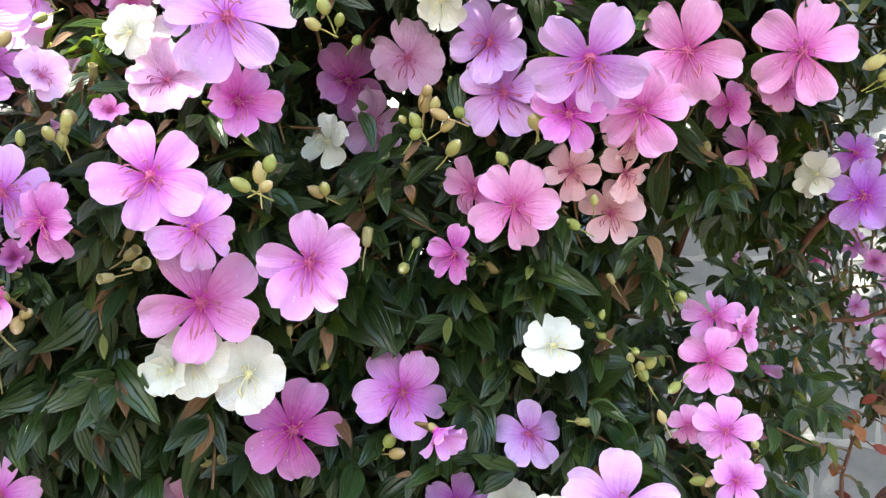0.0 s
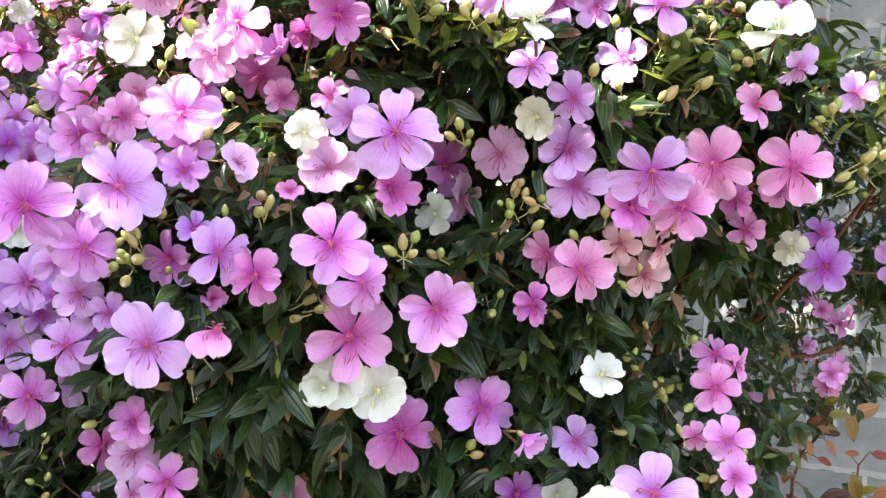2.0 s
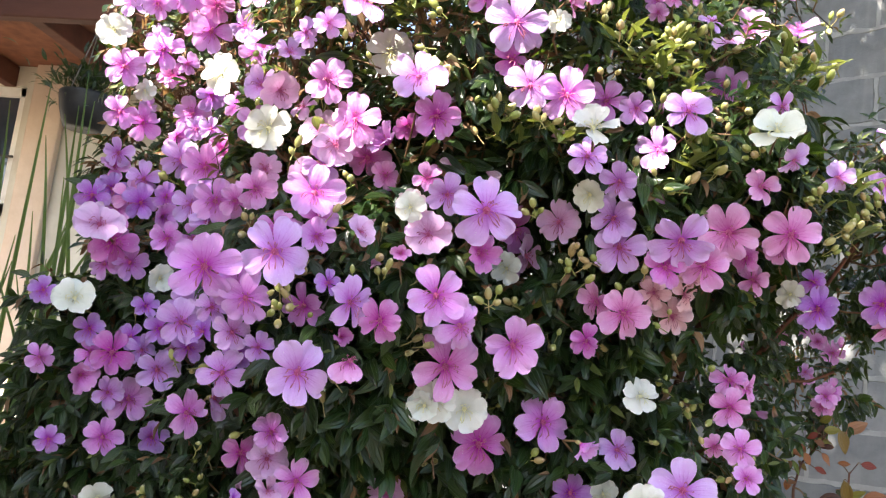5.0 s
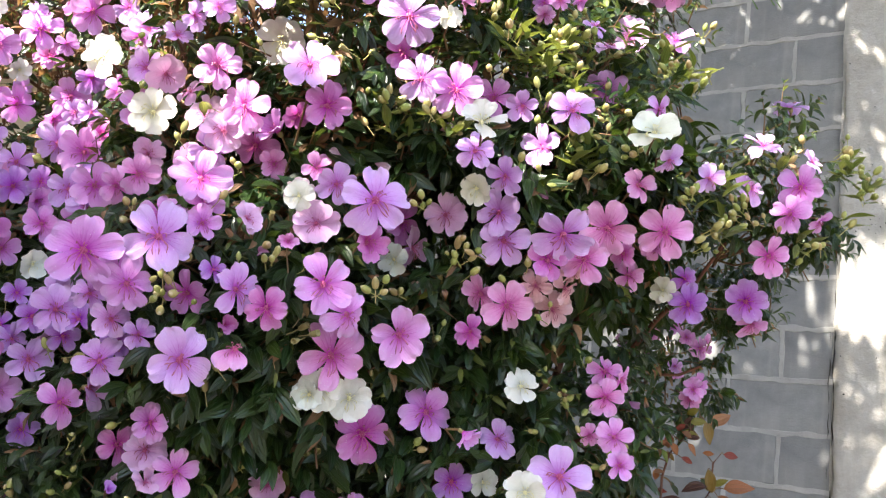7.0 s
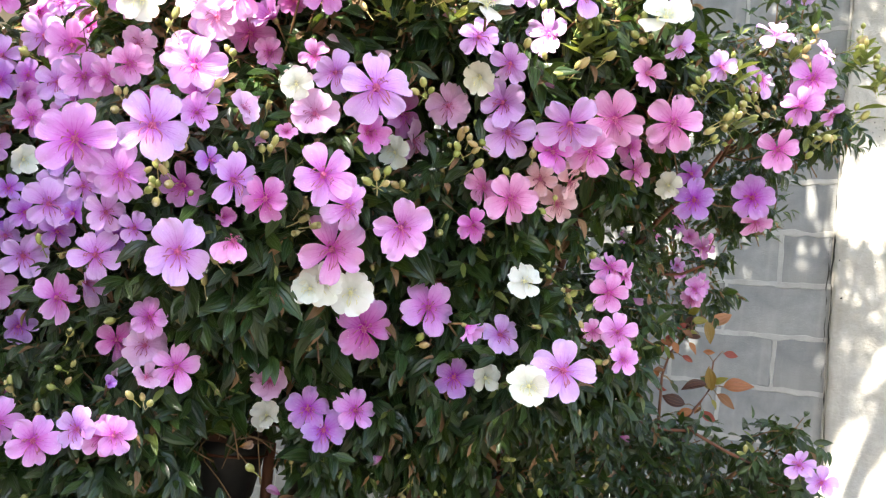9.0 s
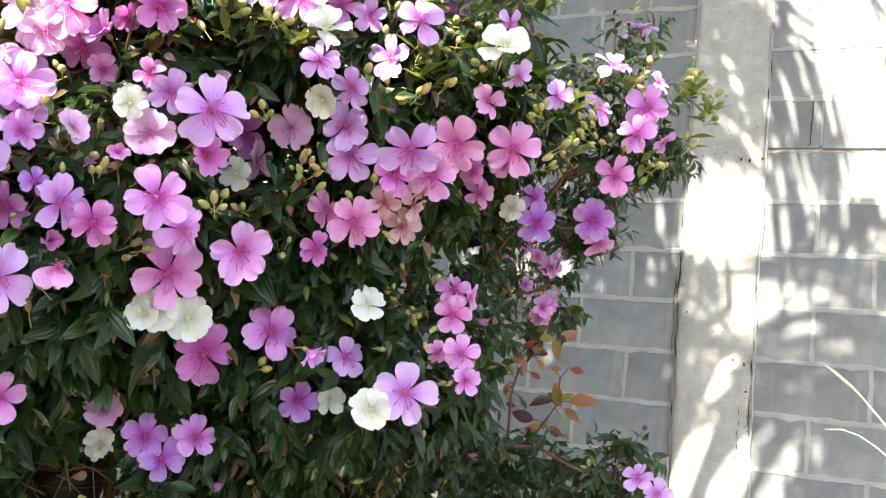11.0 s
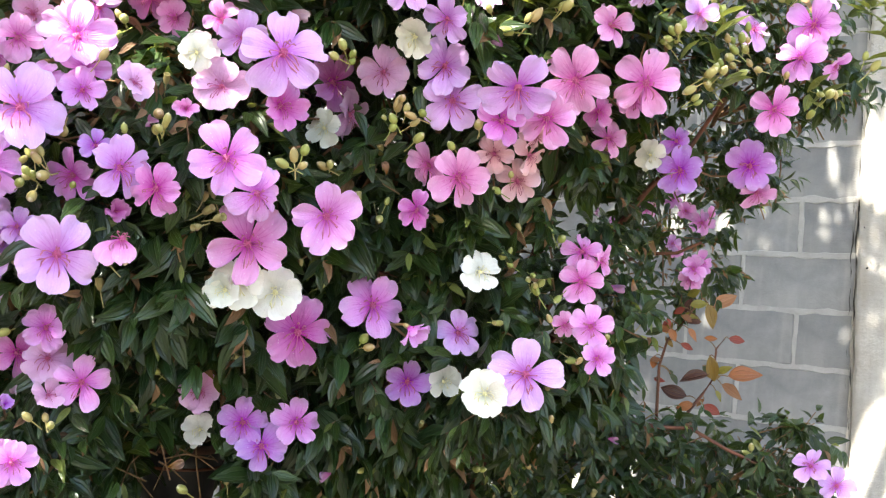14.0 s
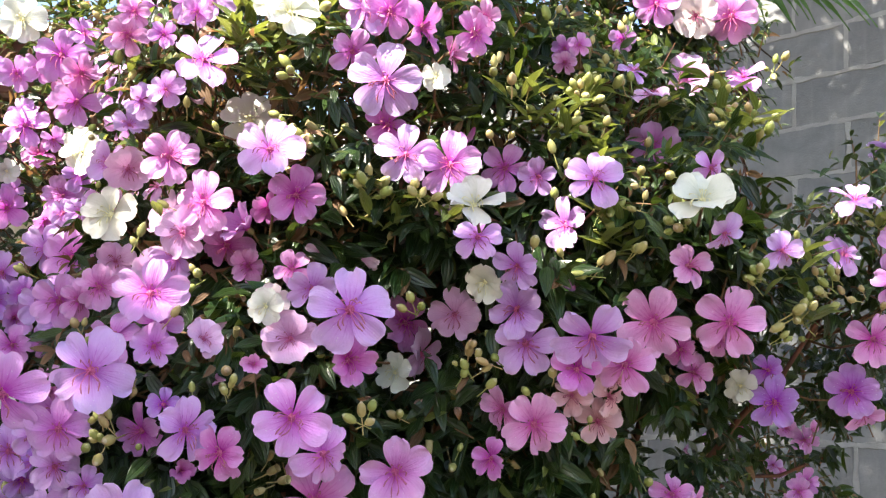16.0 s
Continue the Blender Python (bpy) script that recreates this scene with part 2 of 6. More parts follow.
PETAL = petal_material()
LEAF_PART = leaf_material("leaf_near", (0.004, 0.019, 0.007), (0.048, 0.092, 0.023), (0.12, 0.20, 0.02), per_object=True)
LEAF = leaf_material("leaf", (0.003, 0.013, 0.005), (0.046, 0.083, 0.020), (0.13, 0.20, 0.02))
LEAF_YOUNG = leaf_material("leaf_young", (0.075, 0.11, 0.030), (0.21, 0.24, 0.075), (0.34, 0.38, 0.06), share=0.30)
LEAF_DRY = leaf_material("leaf_dry", (0.11, 0.060, 0.028), (0.34, 0.20, 0.11), (0.42, 0.22, 0.08), rough=0.7, share=0.25)
LEAF_RUST = leaf_material("leaf_rust", (0.10, 0.045, 0.020), (0.30, 0.12, 0.035), (0.45, 0.16, 0.03), rough=0.45, share=0.28, per_object=True, toned=True)
LEAF_PALM = leaf_material("leaf_palm", (0.04, 0.09, 0.025), (0.10, 0.19, 0.05), (0.2, 0.36, 0.05), rough=0.38, share=0.25)
LEAF_STRAP = leaf_material("leaf_strap", (0.05, 0.10, 0.03), (0.17, 0.24, 0.07), (0.25, 0.36, 0.06), rough=0.5, share=0.25, per_object=True)
PALM_BARK = plain_material("palm_bark", (0.022, 0.016, 0.011), (0.060, 0.042, 0.028), 40.0, 0.85, 0.5)
BARK = plain_material("bark", (0.07, 0.030, 0.018), (0.17, 0.065, 0.035), 25.0, 0.8, 0.6, 0.006, (1, 1, 0.25))
TWIG = plain_material("twig", (0.10, 0.040, 0.022), (0.20, 0.13, 0.055), 50.0, 0.7, 0.2)
STAMEN = plain_material("stamen", (0.36, 0.045, 0.16), (0.58, 0.13, 0.30), 90.0, 0.5, 0.0)
ANTHER = plain_material("anther", (0.34, 0.05, 0.17), (0.52, 0.20, 0.24), 120.0, 0.55, 0.0)
EYE_YELLOW = plain_material("flower_eye", (0.36, 0.045, 0.18), (0.46, 0.11, 0.20), 40.0, 0.6, 0.0)
CREAM_STAMEN = plain_material("cream_stamen", (0.62, 0.58, 0.28), (0.78, 0.74, 0.45), 90.0, 0.5, 0.0)
CALYX = plain_material("calyx", (0.16, 0.17, 0.06), (0.30, 0.22, 0.10), 80.0, 0.6, 0.2)
def bud_material(name, green, pale, blush):
    """A waxy bud: green to cream, some flushed with pink."""
    k = Mat(name, rough=0.5, spec=0.35)
    rnd = k.n("ObjectInfo").outputs["Random"]
    col = k.ramp(rnd, [(0.0, green), (0.55, pale), (1.0, blush)])
    col = k.mix(k.math("MULTIPLY", k.noise(3.0, 4.0), 0.6), col, tuple(q * 0.7 for q in green))
    k.color(col)
    k.bump(k.noise(12.0, 3.0), 0.15, 0.05)
    return k.m


BUD = bud_material("bud", (0.22, 0.26, 0.06), (0.40, 0.37, 0.13), (0.44, 0.28, 0.14))
BUD_TIP = bud_material("bud_tip", (0.36, 0.37, 0.15), (0.52, 0.48, 0.27), (0.52, 0.33, 0.26))
BLOCK = concrete_material("concrete_block", (0.150, 0.154, 0.158), (0.226, 0.229, 0.232), (0.31, 0.302, 0.288))
CRACK = plain_material("dark_crack", (0.012, 0.011, 0.010), (0.04, 0.037, 0.033), 60.0, 0.95, 0.3)
MORTAR = concrete_material("mortar", (0.27, 0.266, 0.256), (0.37, 0.364, 0.350), (0.23, 0.225, 0.21), vary=False)
PILLAR = concrete_material("pillar_concrete", (0.30, 0.288, 0.265), (0.42, 0.405, 0.378), (0.23, 0.205, 0.175), vary=False, grain=90.0, bump=0.8)
GROUND = concrete_material("ground_soil", (0.07, 0.058, 0.043), (0.13, 0.108, 0.082), (0.09, 0.08, 0.06), vary=False, grain=60.0)
HOUSE = concrete_material("cream_plaster", (0.52, 0.49, 0.41), (0.60, 0.57, 0.49), (0.45, 0.42, 0.35), vary=False, bump=0.2)
PILASTER = concrete_material("pink_plaster", (0.56, 0.44, 0.34), (0.64, 0.52, 0.41), (0.50, 0.39, 0.30), vary=False, bump=0.2)
WOOD = plain_material("beam_wood", (0.075, 0.024, 0.015), (0.15, 0.050, 0.030), 9.0, 0.6, 0.4, 0.006, (0.15, 1, 1))
WHITE_PAINT = plain_material("white_paint", (0.66, 0.65, 0.61), (0.78, 0.77, 0.73), 14.0, 0.45, 0.1)
IRON = plain_material("dark_iron", (0.03, 0.03, 0.03), (0.07, 0.065, 0.06), 40.0, 0.55, 0.2, metal=0.6)
GLASS = plain_material("dark_glass", (0.015, 0.02, 0.03), (0.05, 0.07, 0.10), 3.0, 0.08, 0.0, spec=0.7)
POT = plain_material("black_plastic", (0.010, 0.010, 0.011), (0.028, 0.026, 0.026), 30.0, 0.45, 0.1)
RIM = plain_material("brown_clay", (0.045, 0.020, 0.014), (0.09, 0.040, 0.026), 24.0, 0.75, 0.3)
RUST = plain_material("rusty_stake", (0.07, 0.024, 0.013), (0.15, 0.052, 0.024), 40.0, 0.7, 0.4, 0.003, (1, 1, 0.2))
CORD = plain_material("cord", (0.10, 0.085, 0.07), (0.20, 0.17, 0.14), 80.0, 0.8, 0.1)
STRAW = plain_material("straw", (0.40, 0.36, 0.27), (0.58, 0.53, 0.42), 60.0, 0.6, 0.15, 0.002, (1, 1, 0.2))
ROOF = plain_material("roof_tile", (0.16, 0.06, 0.035), (0.28, 0.11, 0.06), 12.0, 0.8, 0.4)


# ---- ground ----
def ground():
    n = 48
    g = np.linspace(-1, 1, n + 1)
    g = np.sign(g) * np.abs(g) ** 2.2 * 90
    X, Y = np.meshgrid(g, g)
    Z = np.array([[noise.noise((x * 0.7, y * 0.7, 0.0)) for x in g] for y in g]) * 0.02
    v = np.stack([X, Y + 1.5, Z - 0.02], -1).reshape(-1, 3)
    ob = put(new("ground", grid_mesh("ground", v, sheet(n, n), mats=(GROUND,))), None, Matrix())
    tagged(ob, "bare brown soil ground of the garden", "ground", kind="structure")


ground()

# ---- block wall ----
# the wall's own frame: x along it, y into it, z up
WALL_N, WALL_D = Vector((0.518, 0.8554, 0.0)).normalized(), 3.76
WALL = Matrix((
    (WALL_N.y, WALL_N.x, 0, WALL_N.x * WALL_D),
    (-WALL_N.x, WALL_N.y, 0, WALL_N.y * WALL_D),
    (0, 0, 1, 0),
    (0, 0, 0, 1)))
COURSE0, TOP = 0.155, 3.455
PILLAR_U0, PILLAR_U1 = -0.625, -0.345


def pointing():
    """Mortar smeared in ragged bands over the joints, feathered into the block faces."""
    pieces = []

    def band(u0, z0, u1, z1, half, seed):
        n = max(6, int(math.hypot(u1 - u0, z1 - z0) / 0.022))
        v = []
        for i in range(n + 1):
            f = i / n
            u, z = u0 + (u1 - u0) * f, z0 + (z1 - z0) * f
            d = 0.004 * noise.noise((u * 11, z * 11, seed))
            a = half * (0.75 + 0.55 * noise.noise((u * 17, z * 17, seed + 3)) + 0.35 * noise.noise((u * 60, z * 60, seed + 5)))
            b = half * (0.75 + 0.55 * noise.noise((u * 17, z * 17, seed + 7)) + 0.35 * noise.noise((u * 60, z * 60, seed + 9)))
            up = 0.0105 if z0 + z1 > 4.75 and u > PILLAR_U1 else 0.0
            for off, lift in ((d - a, 0.0005), (d - a * 0.8, 0.0047), (d + b * 0.8, 0.0047), (d + b, 0.0005)):
                v.append((u, -lift - up, z + off) if z0 == z1 else (u + off, -lift - up, z))
        pieces.append((np.array(v), sheet(n, 3)))

    for k in range(0, 17):
        z = COURSE0 + 0.2 * k
        if z > TOP - 0.03:
            continue
        band(-2.7, z, PILLAR_U0 - 0.004, z, 0.015, k)
        band(PILLAR_U1 + 0.004, z, 1.3, z, 0.014, k + 40)
        mid, odd = z + 0.1, k % 2
        for side, start, step in ((0, PILLAR_U0, -1), (1, PILLAR_U1, 1)):
            u = start + step * (0.2 if odd == side else 0.4)
            while abs(u - start) < 2.0:
                if not (side == 1 and abs(u + 0.18) < 0.05 and 2.37 < mid < 2.57):
                    band(u, mid - 0.098, u, mid + 0.098, 0.012, k + 7 * side + u)
                u += step * 0.4
    v, f = join(pieces)
    return grid_mesh("pointing", v, f, mats=(MORTAR,), smooth=False)


def block_wall():
    bm = bmesh.new()
    box_bm(bm, -9.0, 0.0, -0.05, 9.0, 0.15, TOP - 0.01)
    wall = put(new("wall_north", mesh_of("wall_core", bm, MORTAR)), None, WALL)
    tagged(wall, "grey concrete block garden wall with pale mortar joints", "wall", kind="structure")
    bm = bmesh.new()
    box_bm(bm, PILLAR_U1, -0.010, 2.372, 9.0, 0.0, TOP - 0.012)
    part("upper_mortar", mesh_of("upper_mortar", bm, MORTAR), wall, WALL)
    rng = random.Random(4)
    # four block shapes with slightly worn arrises
    shapes = []
    for i in range(4):
        bm = bmesh.new()
        box_bm(bm, -0.195, 0.0, -0.095, 0.195, 0.10, 0.095, 0.0018 + 0.0008 * i)
        for v in bm.verts:
            v.co += Vector((rng.uniform(-1, 1), 0, rng.uniform(-1, 1))) * 0.0022
        shapes.append(mesh_of("block", bm, BLOCK))
    half = []
    bm = bmesh.new()
    box_bm(bm, -0.095, 0.0, -0.095, 0.095, 0.10, 0.095, 0.0025)
    half.append(mesh_of("half_block", bm, BLOCK))
    rest = bmesh.new()
    for k in range(-1, 17):
        z = COURSE0 + 0.2 * k - 0.1 + 0.2
        if z > TOP:
            continue
        odd = k % 2
        for side in (0, 1):
            # both panels start from the pillar, with half blocks in every other course
            start, step = (PILLAR_U0, -1) if side == 0 else (PILLAR_U1, 1)
            u, first = start, True
            while abs(u - start) < 8.2:
                length = 0.2 if first and odd == side else 0.4
                c = u + step * length / 2
                first = False
                u += step * length
                proud = 0.0025 + rng.uniform(-0.001, 0.002) + (0.010 if side == 1 and z > 2.37 else 0.0)
                tilt = rng.uniform(-0.35, 0.35)
                m = WALL @ pose(c + rng.uniform(-0.002, 0.002), -proud, z + rng.uniform(-0.002, 0.002), 0, tilt, 0)
                if -2.6 < c < 1.3:
                    me = half[0] if length < 0.3 else shapes[rng.randrange(4)]
                    part("block", me, wall, m)
                else:
                    dx = length / 2 - 0.0055
                    box_bm(rest, c - dx, -proud, z - 0.0945, c + dx, 0.09, z + 0.0945)
    part("far_blocks", mesh_of("far_blocks", rest, BLOCK), wall, WALL, kind="stuff")
    # cement smears over some joints
    sm = bmesh.new()
    for i in range(90):
        z = COURSE0 + 0.2 * rng.randrange(2, 17) + rng.uniform(-0.006, 0.006)
        u = rng.uniform(-2.4, 1.2)
        ln = rng.uniform(0.04, 0.16)
        made = bmesh.ops.create_icosphere(sm, subdivisions=2, radius=1.0, matrix=Matrix.LocRotScale((u, -0.0005, z), None, (ln, 0.0036, rng.uniform(0.007, 0.012))))
        for v in made["verts"]:
            v.co.z += 0.006 * noise.noise(Vector((v.co.x * 30, i, v.co.z * 60)))
    # an open upright joint and the dark gaps along the pillar
    for u0, z0, u1, z1, w in ((-0.178, 2.565, -0.186, 2.372, 0.0035), (-0.636, 2.10, -0.630, 1.16, 0.007), (-0.650, 1.95, -0.645, 1.30, 0.004), (-0.618, 2.9, -0.634, 2.2, 0.005), (-0.343, 1.98, -0.354, 1.20, 0.0035), (-0.338, 3.1, -0.343, 2.2, 0.0035), (-0.385, 1.38, -0.392, 1.05, 0.003)):
        n = 26
        pts = [(u0 + (u1 - u0) * i / n + (0.0015 if u0 > -0.3 else 0.007) * noise.noise((i * 0.45, u0 * 9, 0)) + 0.003 * noise.noise((i * 1.7, u0 * 9, 3)), -0.0135 if u0 > -0.36 else (-0.017 if u0 > -0.5 else -0.024), z0 + (z1 - z0) * i / n) for i in range(n + 1)]
        rad = [w * max(0.6 if u0 > -0.3 else 0.02, 0.15 + 1.3 * noise.noise((i * 0.7, u0 * 5, 4))) for i in range(n + 1)]
        part("open_joint", grid_mesh("open_joint", *tube(pts, rad, 5), mats=(CRACK,)), wall, WALL)
    part("pointing", pointing(), wall, WALL, label="pale smeared mortar pointing over the joints", kind="stuff")
    part("mortar_smears", mesh_of("mortar_smears", sm, MORTAR, True), wall, WALL, kind="stuff")
    return wall


def pillar_proud(u):
    """How far the pillar stands out of the blocks: most at its near seam, almost flush at the other."""
    return 0.034 - 0.022 * min(1.0, max(0.0, (u - PILLAR_U0) / (PILLAR_U1 - PILLAR_U0)))


def pillar():
    """A cast concrete pillar with ragged seams, a little proud of the blocks."""
    nz, nx = 150, 22
    v = []
    for i in range(nz + 1):
        z = -0.05 + (TOP + 0.03) * i / nz
        rag_l = 0.010 * noise.noise((z * 5, 0.3, 0)) + 0.006 * noise.noise((z * 23, 4.0, 0))
        rag_r = 0.012 * noise.noise((z * 4, 7.3, 0)) + 0.007 * noise.noise((z * 19, 9.0, 0))
        u0, u1 = PILLAR_U0 + rag_l, PILLAR_U1 + rag_r
        for j in range(nx + 1):
            f = j / nx
            u = u0 + (u1 - u0) * min(1.0, max(0.0, (j - 2) / (nx - 4)))
            w = pillar_proud(u) + 0.006 * noise.noise((u * 9, z * 6, 1.0)) + 0.003 * noise.noise((u * 40, z * 30, 2.0))
            # cast seams every few courses, and a rough chipped patch
            w -= 0.006 * max(0.0, 1 - abs((z - 2.37)) / 0.010) + 0.004 * max(0.0, 1 - abs(z - 1.12) / 0.012)
            chip = noise.noise((u * 14, z * 14, 5.0))
            w -= 0.016 * max(0.0, chip - 0.42)
            if j in (1, nx - 1):
                w -= 0.004
            if j in (0, nx):
                w = -0.02
            v.append((u, -w, z))
    me = grid_mesh("pillar", np.array(v), sheet(nz, nx), mats=(PILLAR,))
    ob = put(new("pillar", me), None, WALL)
    tagged(ob, "rough cast concrete pillar with ragged cement seams", "pillar", kind="structure")
    # raised lips of cement that squeezed out along both seams
    for name, u, seed in (("seam_left", PILLAR_U0 - 0.006, 1.0), ("seam_right", PILLAR_U1 + 0.004, 6.0)):
        pts = [(u + 0.010 * noise.noise((z * 5, seed, 0)) + 0.004 * noise.noise((z * 31, seed, 3)), -0.012 - 0.006 * noise.noise((z * 12, seed, 8)), z) for z in np.arange(0, TOP, 0.03)]
        rad = [(0.007 if seed < 3 else 0.004) + 0.006 * max(0, noise.noise((q[2] * 9, seed, 2))) for q in pts]
        part(name, grid_mesh(name, *tube(pts, rad, 6), mats=(PILLAR,)), ob, WALL)
    part("pit_mass", pillar_pits(), ob, WALL, label="small dark pits in the concrete", kind="stuff")


def pillar_pits():
    """Small dark pits and crumbled spots in the pillar's face."""
    rng = random.Random(23)
    bm = bmesh.new()
    for i in range(75):
        if i < 26:
            u, z = rng.gauss(-0.47, 0.07), rng.gauss(2.36, 0.035)
        elif i < 46:
            u, z = rng.gauss(-0.36, 0.02), rng.gauss(1.45, 0.12)
        else:
            u, z = rng.uniform(-0.61, -0.36), rng.uniform(1.0, 3.1)
        u = min(-0.352, max(-0.618, u))
        r = rng.uniform(0.001, 0.0026) if i % 9 else rng.uniform(0.0035, 0.0055)
        made = bmesh.ops.create_icosphere(bm, subdivisions=1, radius=1.0, matrix=Matrix.LocRotScale((u, -pillar_proud(u) - 0.0005, z), None, (r, 0.005, r * rng.uniform(0.6, 1.8))))
        for v in made["verts"]:
            v.co += Vector((rng.uniform(-1, 1), 0, rng.uniform(-1, 1))) * r * 0.35
    return mesh_of("pit_mass", bm, CRACK, True)


block_wall()
pillar()

# ---- house at the side, seen past the shrub ----
HOUSE_Y, HOUSE_X1 = 4.6, -2.05


def house():
    base = root("house", -3.5, HOUSE_Y, 0, "cream plastered house with barred window and red-brown wooden eave", "house")
    wx0, wx1, wz0, wz1 = -3.86, -3.20, 1.55, 2.97
    y0, y1 = HOUSE_Y, HOUSE_Y + 0.18
    for a in ((-8.0, y0, -0.05, wx0, y1, 3.75), (wx1, y0, -0.05, HOUSE_X1, y1, 3.75), (wx0, y0, -0.05, wx1, y1, wz0), (wx0, y0, wz1, wx1, y1, 3.75), (HOUSE_X1 - 0.18, y1, -0.05, HOUSE_X1, y1 + 1.0, 3.75)):
        bm = bmesh.new()
        box_bm(bm, *a)
        part("wall", mesh_of("house_wall", bm, HOUSE), base)
    bm = bmesh.new()
    box_bm(bm, wx1 + 0.07, y0 - 0.05, 0, wx1 + 0.27, y0 - 0.003, 3.30, 0.008, 2)
    part("pilaster", mesh_of("pilaster", bm, PILASTER), base, label="pinkish plaster pilaster")
    # eave: fascia beam, rafters, boards and tiles
    bm = bmesh.new()
    box_bm(bm, -8.2, y0 - 1.24, 2.86, HOUSE_X1 + 0.35, y0 - 1.18, 3.08, 0.006)
    part("fascia_beam", mesh_of("fascia_beam", bm, WOOD), base, label="dark red-brown wooden fascia beam")
    for i in range(9):
        x = -7.8 + i * 0.75
        bm = bmesh.new()
        box_bm(bm, x - 0.035, y0 - 1.18, 2.96, x + 0.035, y0 - 0.003, 3.08, 0.004)
        part("rafter", mesh_of("rafter", bm, WOOD), base)
    bm = bmesh.new()
    box_bm(bm, -8.2, y0 - 1.30, 3.085, HOUSE_X1 + 0.35, y0 - 0.002, 3.13, 0.004)
    part("roof", mesh_of("roof", bm, ROOF), base)
    # window
    win = part("window", None, base)
    bm = bmesh.new()
    f = 0.055
    for a in ((wx0, wz0, wx0 + f, wz1), (wx1 - f, wz0, wx1, wz1), (wx0, wz0, wx1, wz0 + f), (wx0, wz1 - f, wx1, wz1), ((wx0 + wx1) / 2 + 0.05, wz0, (wx0 + wx1) / 2 + 0.09, wz1), (wx0, 2.22, wx1, 2.30)):
        box_bm(bm, a[0], y0 + 0.03, a[1], a[2], y0 + 0.09, a[3], 0.004)
    fr = part("window_frame", mesh_of("window_frame", bm, WHITE_PAINT), win, label="white painted window frame")
    bm = bmesh.new()
    box_bm(bm, wx0 + f, y0 + 0.055, wz0 + f, wx1 - f, y0 + 0.065, wz1 - f)
    part("pane", mesh_of("pane", bm, GLASS), win, label="dark window glass")
    for i in range(9):
        x = wx0 + 0.04 + i * (wx1 - wx0 - 0.08) / 8
        v = tube([(x, y0 - 0.035, wz0 - 0.05), (x, y0 - 0.035, (wz0 + wz1) / 2), (x, y0 - 0.035, 2.55)], 0.006, 6)
        part("bar", grid_mesh("bar", *v, mats=(IRON,)), win, label="thin dark iron bar")
    for z in (wz0 + 0.02, 2.55):
        v = tube([(wx0 - 0.02, y0 - 0.035, z), ((wx0 + wx1) / 2, y0 - 0.035, z), (wx1 + 0.02, y0 - 0.035, z)], 0.008, 6)
        part("rail", grid_mesh("rail", *v, mats=(IRON,)), win)
    bm = bmesh.new()
    box_bm(bm, wx0 - 0.05, y0 - 0.06, wz0 - 0.06, wx1 + 0.04, y0 + 0.10, wz0 - 0.003, 0.006)
    part("window_sill", mesh_of("window_sill", bm, WHITE_PAINT), win)


house()


def shade_wall(name, x0, y0, x1, y1, height):
    """A plain plastered wall, added out of view, that closes the yard and blocks light."""
    bm = bmesh.new()
    box_bm(bm, x0, y0, -0.05, x1, y1, height, 0.01)
    tagged(put(new(name, mesh_of(name, bm, PILASTER)), None, Matrix()), "unseen plain plastered wall closing the yard and blocking light", "wall", kind="structure")


# unseen; tall enough to hold skylight off the shrub's left side
shade_wall("wall_west", -2.85, -4.0, -2.65, 3.3, 4.6)


# ---- leaf and petal shapes ----
def blade(nv, nu, width, peak=0.42, fold=0.18, droop=0.20, twist=0.0, power=0.8):
    """A leaf of length 1 along y, with its face to +z: verts and uvs."""
    t = np.linspace(0, 1, nv + 1)
    s = np.linspace(-1, 1, nu + 1)
    h = np.where(t < peak, np.clip(np.sin(np.pi / 2 * t / peak), 0, 1) ** power, np.clip(np.cos(np.pi / 2 * (t - peak) / (1 - peak)), 0, 1) ** 0.9) * width / 2
    h = np.maximum(h, 0.004)
    T, S = np.meshgrid(t, s, indexing="ij")
    X = S * h[:, None]
    Z = fold * np.abs(S) * h[:, None] * 1.6 - droop * T**2 + 0.015 * np.sin(T * 9 + S * 2)
    a = twist * T
    X, Z = X * np.cos(a) - Z * np.sin(a), X * np.sin(a) + Z * np.cos(a)
    v = np.stack([X, T, Z], -1).reshape(-1, 3)
    uv = np.stack([S * 0.5 + 0.5, T], -1).reshape(-1, 2)
    return v, uv


